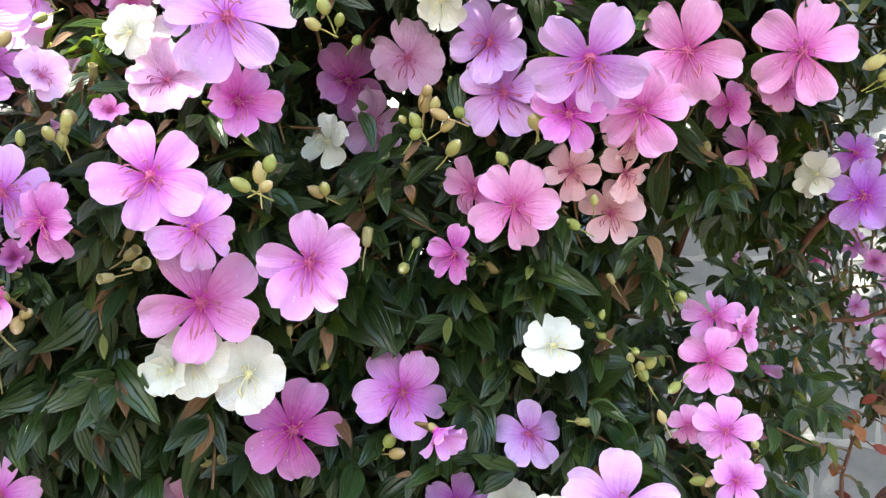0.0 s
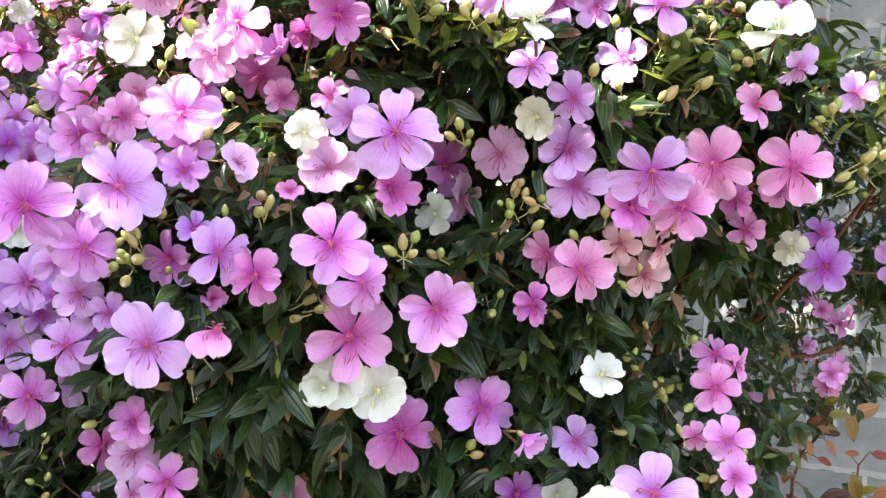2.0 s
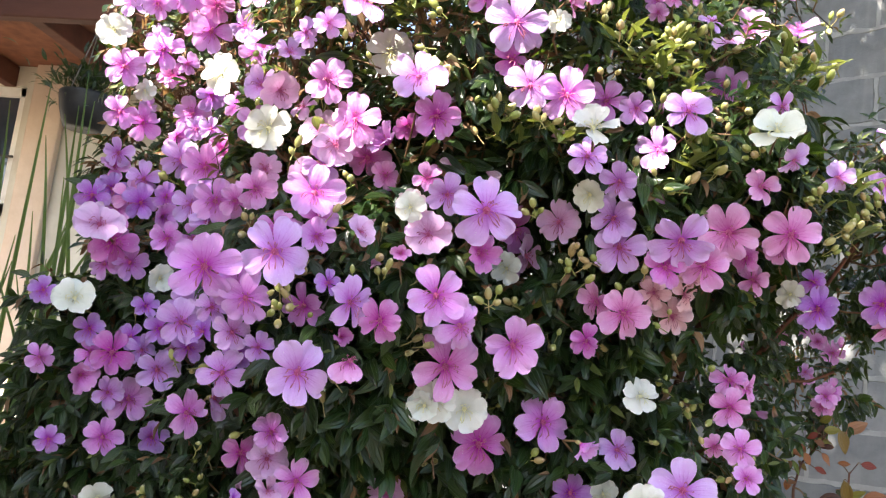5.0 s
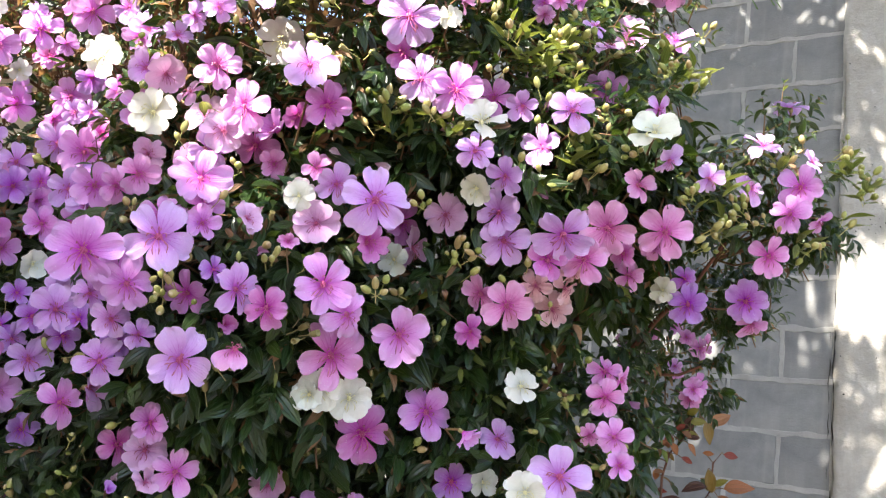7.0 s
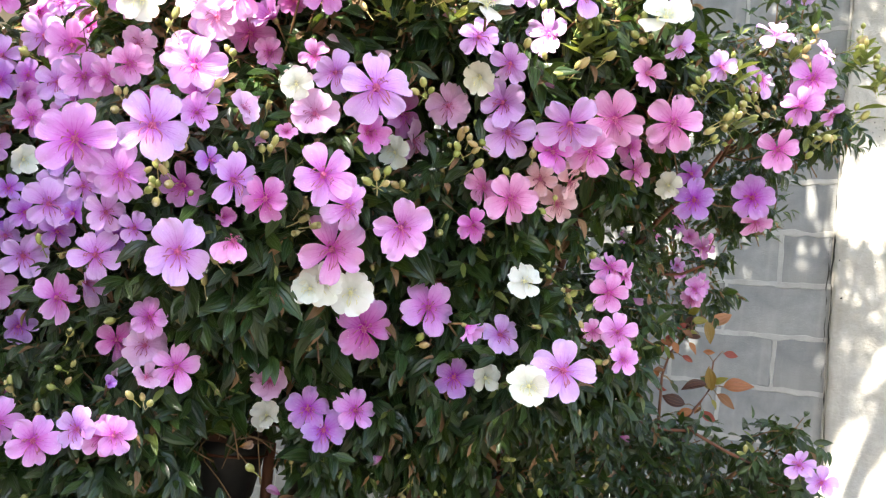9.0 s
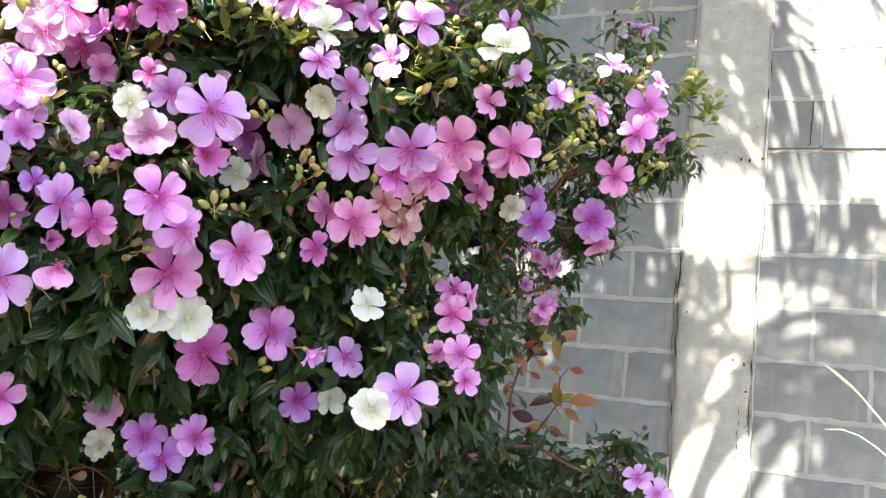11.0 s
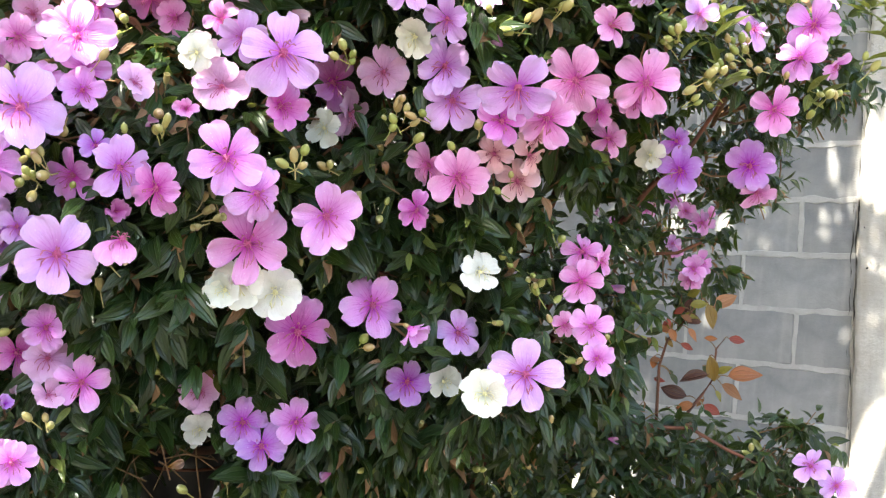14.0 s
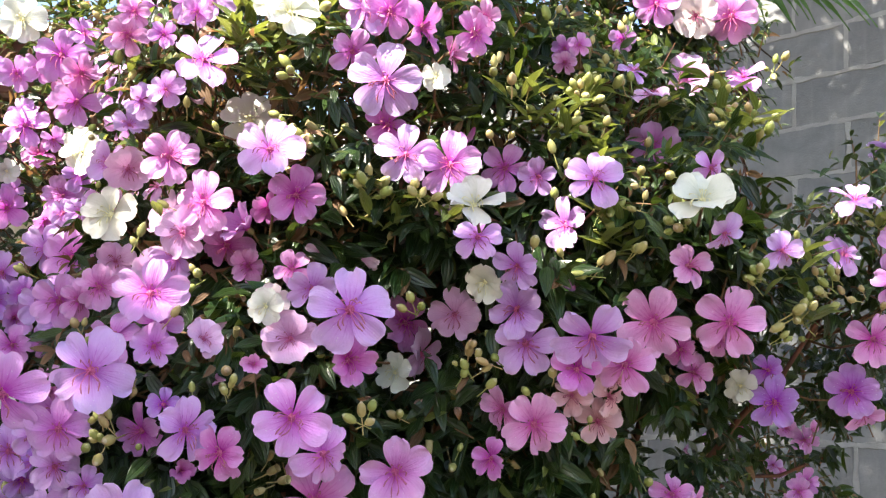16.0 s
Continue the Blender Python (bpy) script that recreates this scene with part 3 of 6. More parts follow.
def petal_shape(width, seed, notch=0.05, cupped=0.10, wave=0.045):
    """A broad petal of length 1 along y from its claw, slightly dished, with a waved margin."""
    rng = np.random.default_rng(seed)
    nv, nu = 10, 8
    t = np.linspace(0, 1, nv + 1) ** 0.85
    s = np.linspace(-1, 1, nu + 1)
    pk = 0.70 + rng.uniform(-0.03, 0.05)
    h = np.where(t < pk, 0.06 + (width - 0.06) * np.sin(np.pi / 2 * np.clip(t / pk, 0, 1)) ** 1.22, width * np.clip(1 - (np.clip(t - pk, 0, 1) / (1.03 - pk)) ** 2.5, 0, 1) ** 0.45)
    T, S = np.meshgrid(t, s, indexing="ij")
    skew = rng.uniform(-0.10, 0.10)
    X = S * h[:, None] + skew * T**2
    lobe = 1 - notch * np.exp(-((S - rng.uniform(-0.3, 0.3)) / 0.35) ** 2) * T**6 + rng.uniform(-0.02, 0.02)
    Y = T * lobe
    ph = rng.uniform(0, 6, 3)
    Z = cupped * (S**2) * T + 0.16 * np.sin(np.pi * T * 0.75) * 0.5 - 0.10 * T**3
    Z = Z + wave * T**2 * (np.sin(S * 4.2 + ph[0]) + 0.6 * np.sin(S * 8 + T * 3 + ph[1])) + 0.03 * np.sin(T * 5 + ph[2]) * S
    v = np.stack([X, Y, Z], -1).reshape(-1, 3)
    uv = np.stack([S * 0.5 + 0.5, T], -1).reshape(-1, 2)
    return grid_mesh("petal", v, sheet(nv, nu), uv, (PETAL,))


PETALS_OPEN = [petal_shape(0.37 + 0.026 * (i % 4), i, notch=0.018 * (i % 4), wave=0.07) for i in range(12)]
PETALS_ROUND = [petal_shape(0.53 + 0.025 * (i % 3), 40 + i, notch=0.06, cupped=0.16, wave=0.06) for i in range(6)]


def flower_core(seed, cream=False):
    """Calyx cup at the back; verts about 1 = flower radius."""
    v, f = lathe([(0.02, -0.30), (0.10, -0.26), (0.13, -0.14), (0.11, -0.02), (0.06, 0.03), (0.01, 0.04)], 10)
    return grid_mesh("calyx", v, f, mats=(CALYX,))


def stamen_mesh(seed, cream=False):
    """Some ten bowed filaments with hooked anthers, and the style."""
    rng = np.random.default_rng(seed)
    pieces, idx = [], []
    for i in range(10):
        a = 2 * np.pi * i / 10 + rng.uniform(-0.25, 0.25)
        ln = rng.uniform(0.24, 0.40)
        out = np.array([np.cos(a), np.sin(a) - 0.25, 0])
        side = np.array([-np.sin(a), np.cos(a), 0]) * rng.uniform(-0.10, 0.10)
        p = [out * 0.04 + (0, 0, 0.02), out * ln * 0.4 + side * 0.4 + (0, 0, 0.20), out * ln * 0.8 + side + (0, 0, 0.27)]
        v, f = tube(p, [0.014, 0.011, 0.009], 4)
        pieces.append((v, f))
        idx += [0] * len(f)
        e = np.array(p[2])
        hook = [e, e + out * 0.05 + side * 0.6 + (0, -0.03, 0.0), e + out * 0.06 + side * 1.4 + (0, -0.12, -0.05)]
        v, f = tube(hook, [0.012, 0.021, 0.010], 4)
        pieces.append((v, f))
        idx += [1] * len(f)
    v, f = tube([(0, 0, 0), (0.01, -0.05, 0.20), (0.02, -0.16, 0.34)], [0.016, 0.013, 0.011], 5)
    pieces.append((v, f))
    idx += [0] * len(f)
    v, f = lathe([(0.001, 0.10), (0.06, 0.08), (0.10, 0.03), (0.115, 0.0)], 10)
    pieces.append((v, f[:, ::-1]))
    idx += [2] * len(f)
    v, f = join(pieces)
    mats = (CREAM_STAMEN, CREAM_STAMEN, CREAM_STAMEN) if cream else (STAMEN, ANTHER, EYE_YELLOW)
    return grid_mesh("stamens", v, f, mats=mats, mat_index=idx)


CALYX_MESH = flower_core(0)
STAMENS = [stamen_mesh(i) for i in range(4)]
STAMENS_CREAM = [stamen_mesh(10 + i, True) for i in range(2)]

TONES = {
    "L": (0.68, 0.36, 0.80), "P": (0.735, 0.29, 0.74), "K": (0.775, 0.295, 0.65), "D": (0.61, 0.15, 0.52), "V": (0.50, 0.20, 0.66),
    "B": (0.79, 0.44, 0.75), "S": (0.86, 0.49, 0.60), "W": (0.78, 0.78, 0.68), "Q": (0.86, 0.72, 0.70)}
TONE_WORDS = {
    "L": "lilac-pink", "P": "bright pink", "K": "rose-pink", "D": "deep magenta", "V": "violet", "B": "pale blush-pink", "S": "faded salmon-pink",
    "W": "creamy white", "Q": "white flushed with pink"}

# ---- the flowering shrub ----
SHRUB_BASE = (-0.10, 1.98, 0.0)
shrub = root("flowering_shrub", *SHRUB_BASE, "large flowering shrub with pink, lilac and white five-petalled blooms", "shrub")
FLOWERS = []
flower_rng = random.Random(11)


def facing(az, el):
    """The way that a flower looks: az degrees from -y towards +x, el degrees up."""
    a, e = radians(az), radians(el)
    return Vector((math.sin(a) * math.cos(e), -math.cos(a) * math.cos(e), math.sin(e)))


def bloom(x, y, z, size, az, el, roll, tone, cup=0, petals=5):
    """One flower of the shrub: a calyx with its petals and stamens."""
    rng = flower_rng
    loose = 26 if size < 0.062 else 14 if size < 0.078 else 6
    n = facing(az + rng.uniform(-loose, loose), el + rng.uniform(-loose, loose) * 0.8)
    side = Vector((0, 0, 1)).cross(n).normalized()
    up = n.cross(side)
    r = size * 0.50
    turn = Matrix((side, up, n)).transposed().to_4x4() @ Matrix.Rotation(-radians(roll), 4, "Z")
    m = Matrix.Translation((x, y, z)) @ turn @ Matrix.Scale(r, 4)
    FLOWERS.append((x, y, z, r, n.x, n.y, n.z))
    fl = part("flower", CALYX_MESH, shrub, m, label=TONE_WORDS[tone] + (" half-closed flower" if cup > 30 else " flower with open petals"))
    base = TONES[tone]
    j = rng.uniform(-0.05, 0.05)
    col = tuple(min(0.9, max(0.02, c * (1 + j) + rng.uniform(-0.025, 0.025))) for c in base)
    rounded = tone in "WBQ"
    pool = PETALS_ROUND if rounded else PETALS_OPEN
    lift = cup + (rng.uniform(0, 12) if rounded else rng.uniform(-6, 15))
    for i in range(petals):
        ang = 72 * i if petals == 5 else 150 + 62 * i
        local = (Matrix.Rotation(-radians(ang + rng.uniform(-7, 7)), 4, "Z") @ Matrix.Translation((0, 0.05, 0.01 * (i % 2)))
                 @ Matrix.Rotation(radians(lift + rng.uniform(-22, 22)), 4, "X") @ Matrix.Rotation(radians(rng.uniform(-20, 20)), 4, "Y"))
        s = rng.uniform(0.92, 1.04)
        pe = part("petal", pool[rng.randrange(len(pool))], fl, m @ local @ Matrix.Diagonal((s * rng.uniform(0.94, 1.06), s, 1, 1)))
        pe.color = (*col, 1.0)
    if cup < 50:
        st = STAMENS_CREAM[rng.randrange(2)] if tone == "W" else STAMENS[rng.randrange(4)]
        part("stamen_tuft", st, fl, m @ Matrix.Rotation(rng.uniform(-0.6, 0.6), 4, "Z") @ Matrix.Scale(1.05, 4))


bloom(-0.164, 1.313, 1.605, 0.090, 31, -4, 37, "P")
bloom(-0.127, 1.329, 1.568, 0.074, 40, -25, 20, "P")
bloom(-0.153, 1.402, 1.512, 0.104, 28, -2, 40, "K")
bloom(-0.056, 1.400, 1.554, 0.094, 22, -5, -13, "P")
bloom(-0.124, 1.453, 1.454, 0.072, 25, 2, 5, "W", cup=5)
bloom(-0.166, 1.424, 1.463, 0.066, 18, 0, 15, "W", cup=5)
bloom(-0.178, 1.412, 1.452, 0.055, -4, -13, 25, "W", cup=5)
bloom(-0.105, 1.527, 1.402, 0.099, 22, 5, 13, "D")
bloom(-0.009, 1.565, 1.448, 0.093, 11, 1, 30, "P")
bloom(0.055, 1.452, 1.423, 0.058, 60, -38, 5, "P", cup=45)
bloom(0.114, 1.611, 1.418, 0.071, 8, 4, -5, "L")
bloom(0.212, 1.511, 1.372, 0.100, -2, 3, 5, "L")
bloom(0.140, 1.539, 1.506, 0.057, 7, -2, 5, "W", cup=5)
bloom(0.160, 1.491, 1.343, 0.066, -10, 4, 15, "W", cup=5)
bloom(0.044, 1.625, 1.340, 0.071, 5, 4, 15, "V")
bloom(0.097, 1.635, 1.344, 0.052, 23, 6, 15, "W", cup=5)
bloom(0.102, 1.477, 1.626, 0.081, 10, -10, 23, "K")
bloom(0.060, 1.500, 1.644, 0.064, -18, -12, 5, "K")
bloom(0.050, 1.487, 1.580, 0.054, -32, -9, 15, "D")
bloom(0.245, 1.438, 1.758, 0.090, -0, -20, 17, "K")
bloom(0.171, 1.366, 1.726, 0.095, 9, -50, 25, "L")
bloom(0.087, 1.460, 1.726, 0.084, 11, -17, 0, "L")
bloom(0.074, 1.444, 1.767, 0.078, 12, -20, 40, "L")
bloom(-0.010, 1.473, 1.761, 0.067, 17, -18, -5, "B")
bloom(-0.063, 1.538, 1.714, 0.072, 53, -8, 5, "B")
bloom(-0.085, 1.484, 1.681, 0.052, 11, -14, 5, "W")
bloom(-0.087, 1.525, 1.754, 0.080, 39, 7, 25, "D")
bloom(-0.116, 1.350, 1.679, 0.072, 50, -4, 26, "D")
bloom(-0.103, 1.293, 1.730, 0.101, 6, -4, -9, "L")
bloom(-0.197, 1.375, 1.704, 0.067, 11, -12, 11, "B")
bloom(-0.230, 1.381, 1.750, 0.046, -9, -16, 6, "Q")
bloom(-0.174, 1.367, 1.766, 0.063, 10, -14, 6, "L")
bloom(-0.213, 1.398, 1.796, 0.051, 9, 5, 36, "K")
bloom(0.036, 1.410, 1.794, 0.052, 1, -15, 16, "W")
bloom(0.078, 1.377, 1.809, 0.059, -1, -16, 6, "L")
bloom(0.028, 1.368, 1.840, 0.063, -1, 3, 6, "L")
bloom(0.132, 1.422, 1.874, 0.070, -23, -19, 6, "L")
bloom(0.035, 1.269, 1.852, 0.069, -4, 30, 26, "W", cup=8)
bloom(0.293, 1.358, 1.893, 0.076, -12, 18, 6, "W", cup=8)
bloom(0.320, 1.372, 1.858, 0.054, 16, -36, 6, "L")
bloom(-0.009, 1.345, 1.925, 0.082, -8, -12, 6, "P")
bloom(-0.064, 1.337, 1.934, 0.075, 6, -22, 6, "L")
bloom(0.047, 1.446, 1.956, 0.067, 1, -21, 26, "P")
bloom(0.094, 1.417, 1.937, 0.053, -2, -11, 6, "L")
bloom(0.167, 1.351, 1.913, 0.073, -7, 12, 6, "L")
bloom(0.247, 1.634, 2.063, 0.079, -7, -22, 6, "P")
bloom(0.283, 1.419, 1.827, 0.059, 11, 8, 6, "K")
bloom(0.339, 1.463, 1.768, 0.085, -7, -20, 20, "K")
bloom(0.331, 1.503, 1.753, 0.048, -5, -37, 35, "K")
bloom(0.154, 1.401, 1.690, 0.062, 7, -16, 5, "D")
bloom(0.211, 1.425, 1.703, 0.075, 2, -16, 5, "K")
bloom(0.201, 1.472, 1.689, 0.050, 5, -34, 25, "S")
bloom(0.147, 1.515, 1.669, 0.055, 6, -13, 25, "S")
bloom(0.195, 1.531, 1.673, 0.059, 25, -11, 5, "S")
bloom(0.182, 1.572, 1.641, 0.065, 4, -10, 5, "S")
bloom(0.311, 1.614, 1.720, 0.057, 44, -9, 15, "K")
bloom(0.285, 1.520, 1.738, 0.044, -3, -17, 5, "D")
bloom(0.384, 1.676, 1.712, 0.047, -53, -10, 5, "W")
bloom(0.432, 1.683, 1.692, 0.075, -10, -12, 5, "V")
bloom(0.423, 1.683, 1.738, 0.050, -11, 7, 25, "V")
bloom(0.547, 1.608, 1.779, 0.071, -5, -11, 6, "K")
bloom(0.597, 1.608, 1.908, 0.080, -17, -16, 16, "P")
bloom(0.577, 1.596, 1.854, 0.071, -27, -15, 6, "P")
bloom(0.625, 1.593, 1.847, 0.050, 35, -50, 6, "P")
bloom(0.631, 1.658, 1.972, 0.052, 15, 21, 6, "L")
bloom(0.515, 1.627, 1.902, 0.063, 17, 10, 6, "L")
bloom(0.525, 1.594, 1.972, 0.072, -23, 55, 6, "L")
bloom(0.397, 1.438, 1.856, 0.051, 20, -12, 6, "L")
bloom(0.614, 1.734, 2.102, 0.068, -27, 66, 6, "L")
bloom(0.561, 1.779, 1.725, 0.082, -4, -8, 6, "V")
bloom(0.620, 1.944, 1.708, 0.071, 4, -47, 6, "K")
bloom(0.287, 1.615, 1.507, 0.065, -2, -12, 5, "K")
bloom(0.288, 1.643, 1.553, 0.062, -3, 10, 5, "K")
bloom(0.318, 1.656, 1.544, 0.049, 56, 2, 5, "K")
bloom(0.301, 1.573, 1.443, 0.062, 4, 1, 5, "P")
bloom(0.312, 1.570, 1.399, 0.052, 6, -18, 5, "P")
bloom(0.269, 1.628, 1.442, 0.040, -41, -3, 5, "K")
bloom(0.340, 1.866, 1.323, 0.048, -8, 23, 5, "D", cup=50)
bloom(0.602, 2.303, 1.661, 0.047, 34, -2, 5, "P")
bloom(0.590, 2.232, 1.594, 0.054, -2, -3, 5, "P")
bloom(0.556, 2.157, 1.553, 0.052, -21, -4, 5, "K")
bloom(0.501, 2.082, 1.617, 0.035, -10, -5, 5, "L")
bloom(0.719, 1.879, 1.237, 0.065, -20, 34, 5, "L")
bloom(0.757, 1.861, 1.211, 0.059, 1, 10, 5, "L")
bloom(-0.190, 1.607, 1.262, 0.073, 14, 7, 5, "V")
bloom(-0.263, 1.627, 1.299, 0.064, 17, 6, 5, "B", cup=5)
bloom(-0.266, 1.654, 1.239, 0.053, 17, 8, 5, "W", cup=5)
bloom(-0.113, 1.617, 1.267, 0.073, 11, 7, 5, "P")
bloom(-0.161, 1.614, 1.229, 0.076, 13, 9, 35, "V")
bloom(-0.415, 1.433, 1.384, 0.063, 26, 3, 5, "P")
bloom(-0.434, 1.486, 1.340, 0.066, 26, 4, 5, "B", cup=5)
bloom(-0.376, 1.468, 1.314, 0.074, 24, 6, 5, "P")
bloom(-0.484, 1.498, 1.343, 0.064, 27, 4, 15, "D")
bloom(-0.420, 1.468, 1.293, 0.045, 69, 6, 5, "B")
bloom(-0.448, 1.446, 1.204, 0.063, 27, 10, 5, "P")
bloom(-0.341, 1.285, 1.476, 0.097, 26, -2, 35, "L")
bloom(-0.282, 1.294, 1.582, 0.076, 42, -3, -4, "L")
bloom(-0.232, 1.283, 1.560, 0.067, 13, -6, 26, "D")
bloom(-0.270, 1.294, 1.500, 0.071, 15, -4, 6, "K", cup=20, petals=2)
bloom(-0.482, 1.241, 1.606, 0.099, 14, -10, 6, "P")
bloom(-0.391, 1.263, 1.639, 0.098, 9, -1, 26, "L")
bloom(-0.369, 1.333, 1.744, 0.088, 17, -3, 6, "P")
bloom(-0.368, 1.359, 1.711, 0.062, 48, -24, 6, "P")
bloom(-0.432, 1.285, 1.572, 0.076, 22, -7, 6, "P")
bloom(-0.489, 1.382, 1.465, 0.076, 21, 8, 26, "L")
bloom(-0.603, 1.458, 1.539, 0.081, 24, 5, 6, "L")
bloom(-0.680, 1.561, 1.460, 0.079, 26, -1, 6, "L")
bloom(-0.559, 1.434, 1.398, 0.075, 64, 4, 6, "P")
bloom(-0.804, 1.505, 1.696, 0.087, 28, 38, 9, "B")
bloom(-0.819, 1.585, 1.681, 0.092, 53, -5, 9, "D")
bloom(-0.749, 1.523, 1.480, 0.081, 36, -2, 29, "D")
bloom(-0.721, 1.573, 1.491, 0.056, 35, -3, 9, "L")
bloom(-0.753, 1.619, 1.403, 0.082, 35, 0, 9, "P")
bloom(-0.776, 1.582, 1.411, 0.059, 36, 0, 29, "L")
bloom(-0.742, 1.545, 1.235, 0.059, 36, 6, 9, "W", cup=5)
bloom(-0.642, 1.477, 1.200, 0.075, 34, 8, 9, "P")
bloom(-0.560, 1.429, 1.186, 0.078, 32, 9, 29, "P")
bloom(-0.499, 1.437, 1.209, 0.068, -4, 4, 9, "L", cup=5)
bloom(-0.465, 1.444, 1.201, 0.063, 29, 9, 9, "K")
bloom(-0.833, 1.518, 1.565, 0.073, 33, 25, 9, "W", cup=5)
bloom(-0.728, 1.503, 1.150, 0.061, 36, 10, 9, "W", cup=5)
bloom(-0.471, 1.454, 1.277, 0.033, 29, 6, 9, "V", cup=60)
bloom(-0.738, 1.747, 1.872, 0.105, 24, -13, 6, "P")
bloom(-0.798, 1.756, 1.887, 0.083, 25, -13, 26, "L")
bloom(-0.717, 1.763, 1.918, 0.067, 23, -14, 6, "D")
bloom(-0.867, 1.745, 1.839, 0.071, 27, -11, 6, "L")
bloom(-0.940, 1.760, 1.894, 0.065, 7, -16, 6, "L")
bloom(-0.955, 1.761, 1.982, 0.073, 25, 5, 6, "P")
bloom(-0.945, 1.729, 2.070, 0.089, 28, -7, 6, "P")
bloom(-0.956, 1.686, 2.131, 0.067, 28, -9, 6, "W")
bloom(-0.777, 1.755, 1.955, 0.049, 25, -15, 6, "L")
bloom(-0.864, 1.726, 2.109, 0.084, 24, 2, 6, "P")
bloom(-0.812, 1.741, 2.089, 0.049, 43, -14, 6, "P")
bloom(-0.907, 1.759, 2.032, 0.045, 28, -16, 6, "W")
bloom(-0.604, 1.515, 1.757, 0.081, 23, -11, 6, "P")
bloom(-0.688, 1.604, 1.765, 0.075, 21, 10, 6, "L")
bloom(-0.560, 1.493, 1.756, 0.060, 22, -11, 6, "K")
bloom(-0.720, 1.596, 1.697, 0.064, 25, -8, 6, "P")
bloom(-0.715, 1.582, 1.622, 0.053, 63, 1, 6, "W")
bloom(-0.850, 1.655, 1.688, 0.071, 28, -7, 6, "P")
bloom(-0.512, 1.459, 1.771, 0.068, 19, -2, 6, "K")
bloom(-0.522, 1.510, 1.819, 0.061, 15, 17, 6, "B")
bloom(-0.494, 1.429, 1.868, 0.079, -5, 4, 6, "W")
bloom(-0.330, 1.361, 1.871, 0.079, 14, -7, 6, "K")
bloom(-0.361, 1.380, 1.835, 0.068, 13, 5, 6, "B")
bloom(-0.687, 1.639, 2.034, 0.079, -26, -21, 6, "W")
bloom(-0.756, 1.704, 2.146, 0.090, 25, -20, 6, "P")
bloom(-0.777, 1.668, 2.221, 0.094, 24, -12, 6, "P")
bloom(-0.818, 1.675, 2.202, 0.060, 27, -22, 6, "P")
bloom(-0.740, 1.678, 2.191, 0.071, 25, -22, 6, "K")
bloom(-0.414, 1.315, 1.991, 0.050, 54, -11, 6, "L")
bloom(-0.454, 1.368, 1.977, 0.048, 16, 1, 6, "L")
bloom(-0.299, 1.405, 2.000, 0.073, 12, -11, 6, "W", cup=5)
bloom(-0.376, 1.340, 1.924, 0.075, 41, 17, 6, "K")
bloom(-0.315, 1.274, 2.028, 0.078, 10, 15, 6, "L")
bloom(-0.225, 1.300, 1.923, 0.084, 8, 6, 6, "L")
bloom(-0.201, 1.344, 1.879, 0.074, 39, -12, 6, "D")
bloom(-0.253, 1.389, 1.876, 0.047, 12, -17, 6, "D")
bloom(-0.090, 1.303, 2.017, 0.094, 7, -33, 6, "L")
bloom(-0.140, 1.315, 2.061, 0.058, 7, -15, 6, "P")
bloom(-0.099, 1.367, 1.984, 0.061, 4, -0, 6, "D")
bloom(-0.048, 1.284, 2.077, 0.067, 66, -7, 6, "D")
bloom(-0.030, 1.313, 2.026, 0.037, 3, -24, 6, "W")
bloom(0.315, 1.859, 2.275, 0.077, -8, -24, 6, "B")
bloom(0.239, 1.573, 2.117, 0.053, -11, 39, 6, "B")
bloom(0.214, 1.600, 2.167, 0.048, -10, 38, 6, "L")
bloom(0.422, 1.921, 2.304, 0.079, -13, 26, 6, "P")
bloom(0.394, 1.880, 2.404, 0.104, -10, -26, 6, "K")
bloom(0.328, 1.845, 2.388, 0.082, -19, -26, 6, "Q")
bloom(0.256, 1.807, 2.390, 0.088, -6, -27, 6, "P")
bloom(0.311, 1.438, 1.961, 0.050, 37, -12, 6, "L")
bloom(-0.208, 1.265, 2.088, 0.072, 7, 7, 6, "W")
bloom(-0.114, 1.267, 2.096, 0.063, 7, -27, 6, "L")
bloom(-0.085, 1.269, 2.092, 0.067, 15, -27, 5, "P")
bloom(-0.839, 1.629, 2.269, 0.079, 33, -2, 5, "W")
bloom(-0.476, 1.347, 2.101, 0.049, 28, -2, 5, "P")
bloom(0.015, 1.301, 2.078, 0.055, 52, -17, 5, "D")
bloom(0.115, 1.502, 2.157, 0.040, 3, -26, 5, "P")
bloom(-0.433, 1.291, 2.070, 0.053, 20, -24, 6, "K")
bloom(-0.613, 1.563, 2.158, 0.058, 17, 10, 6, "P")
bloom(-0.909, 1.656, 2.198, 0.051, 30, -21, 6, "P")
bloom(-0.457, 1.314, 1.588, 0.079, 21, -6, 26, "P")
bloom(-0.360, 1.345, 1.680, 0.060, 43, -5, 6, "P")
bloom(-0.303, 1.345, 1.535, 0.042, 14, -4, 6, "D", cup=40)
bloom(-0.224, 1.349, 1.738, 0.043, 11, -12, 6, "W")
bloom(-0.291, 1.442, 1.807, 0.051, 13, -14, 6, "K")
bloom(-0.961, 1.726, 1.793, 0.070, 30, -10, 26, "V")
bloom(-0.936, 1.750, 1.815, 0.066, 27, -1, 6, "V")
bloom(-0.519, 1.375, 1.562, 0.054, 22, -5, 6, "L")
bloom(-0.477, 1.366, 1.527, 0.062, 22, -13, 6, "L")
bloom(-0.679, 1.541, 1.530, 0.056, 25, -3, 6, "V")
bloom(-0.749, 1.579, 1.512, 0.052, 26, -2, 36, "V")
bloom(-0.716, 1.550, 1.567, 0.049, 42, -2, 6, "V")
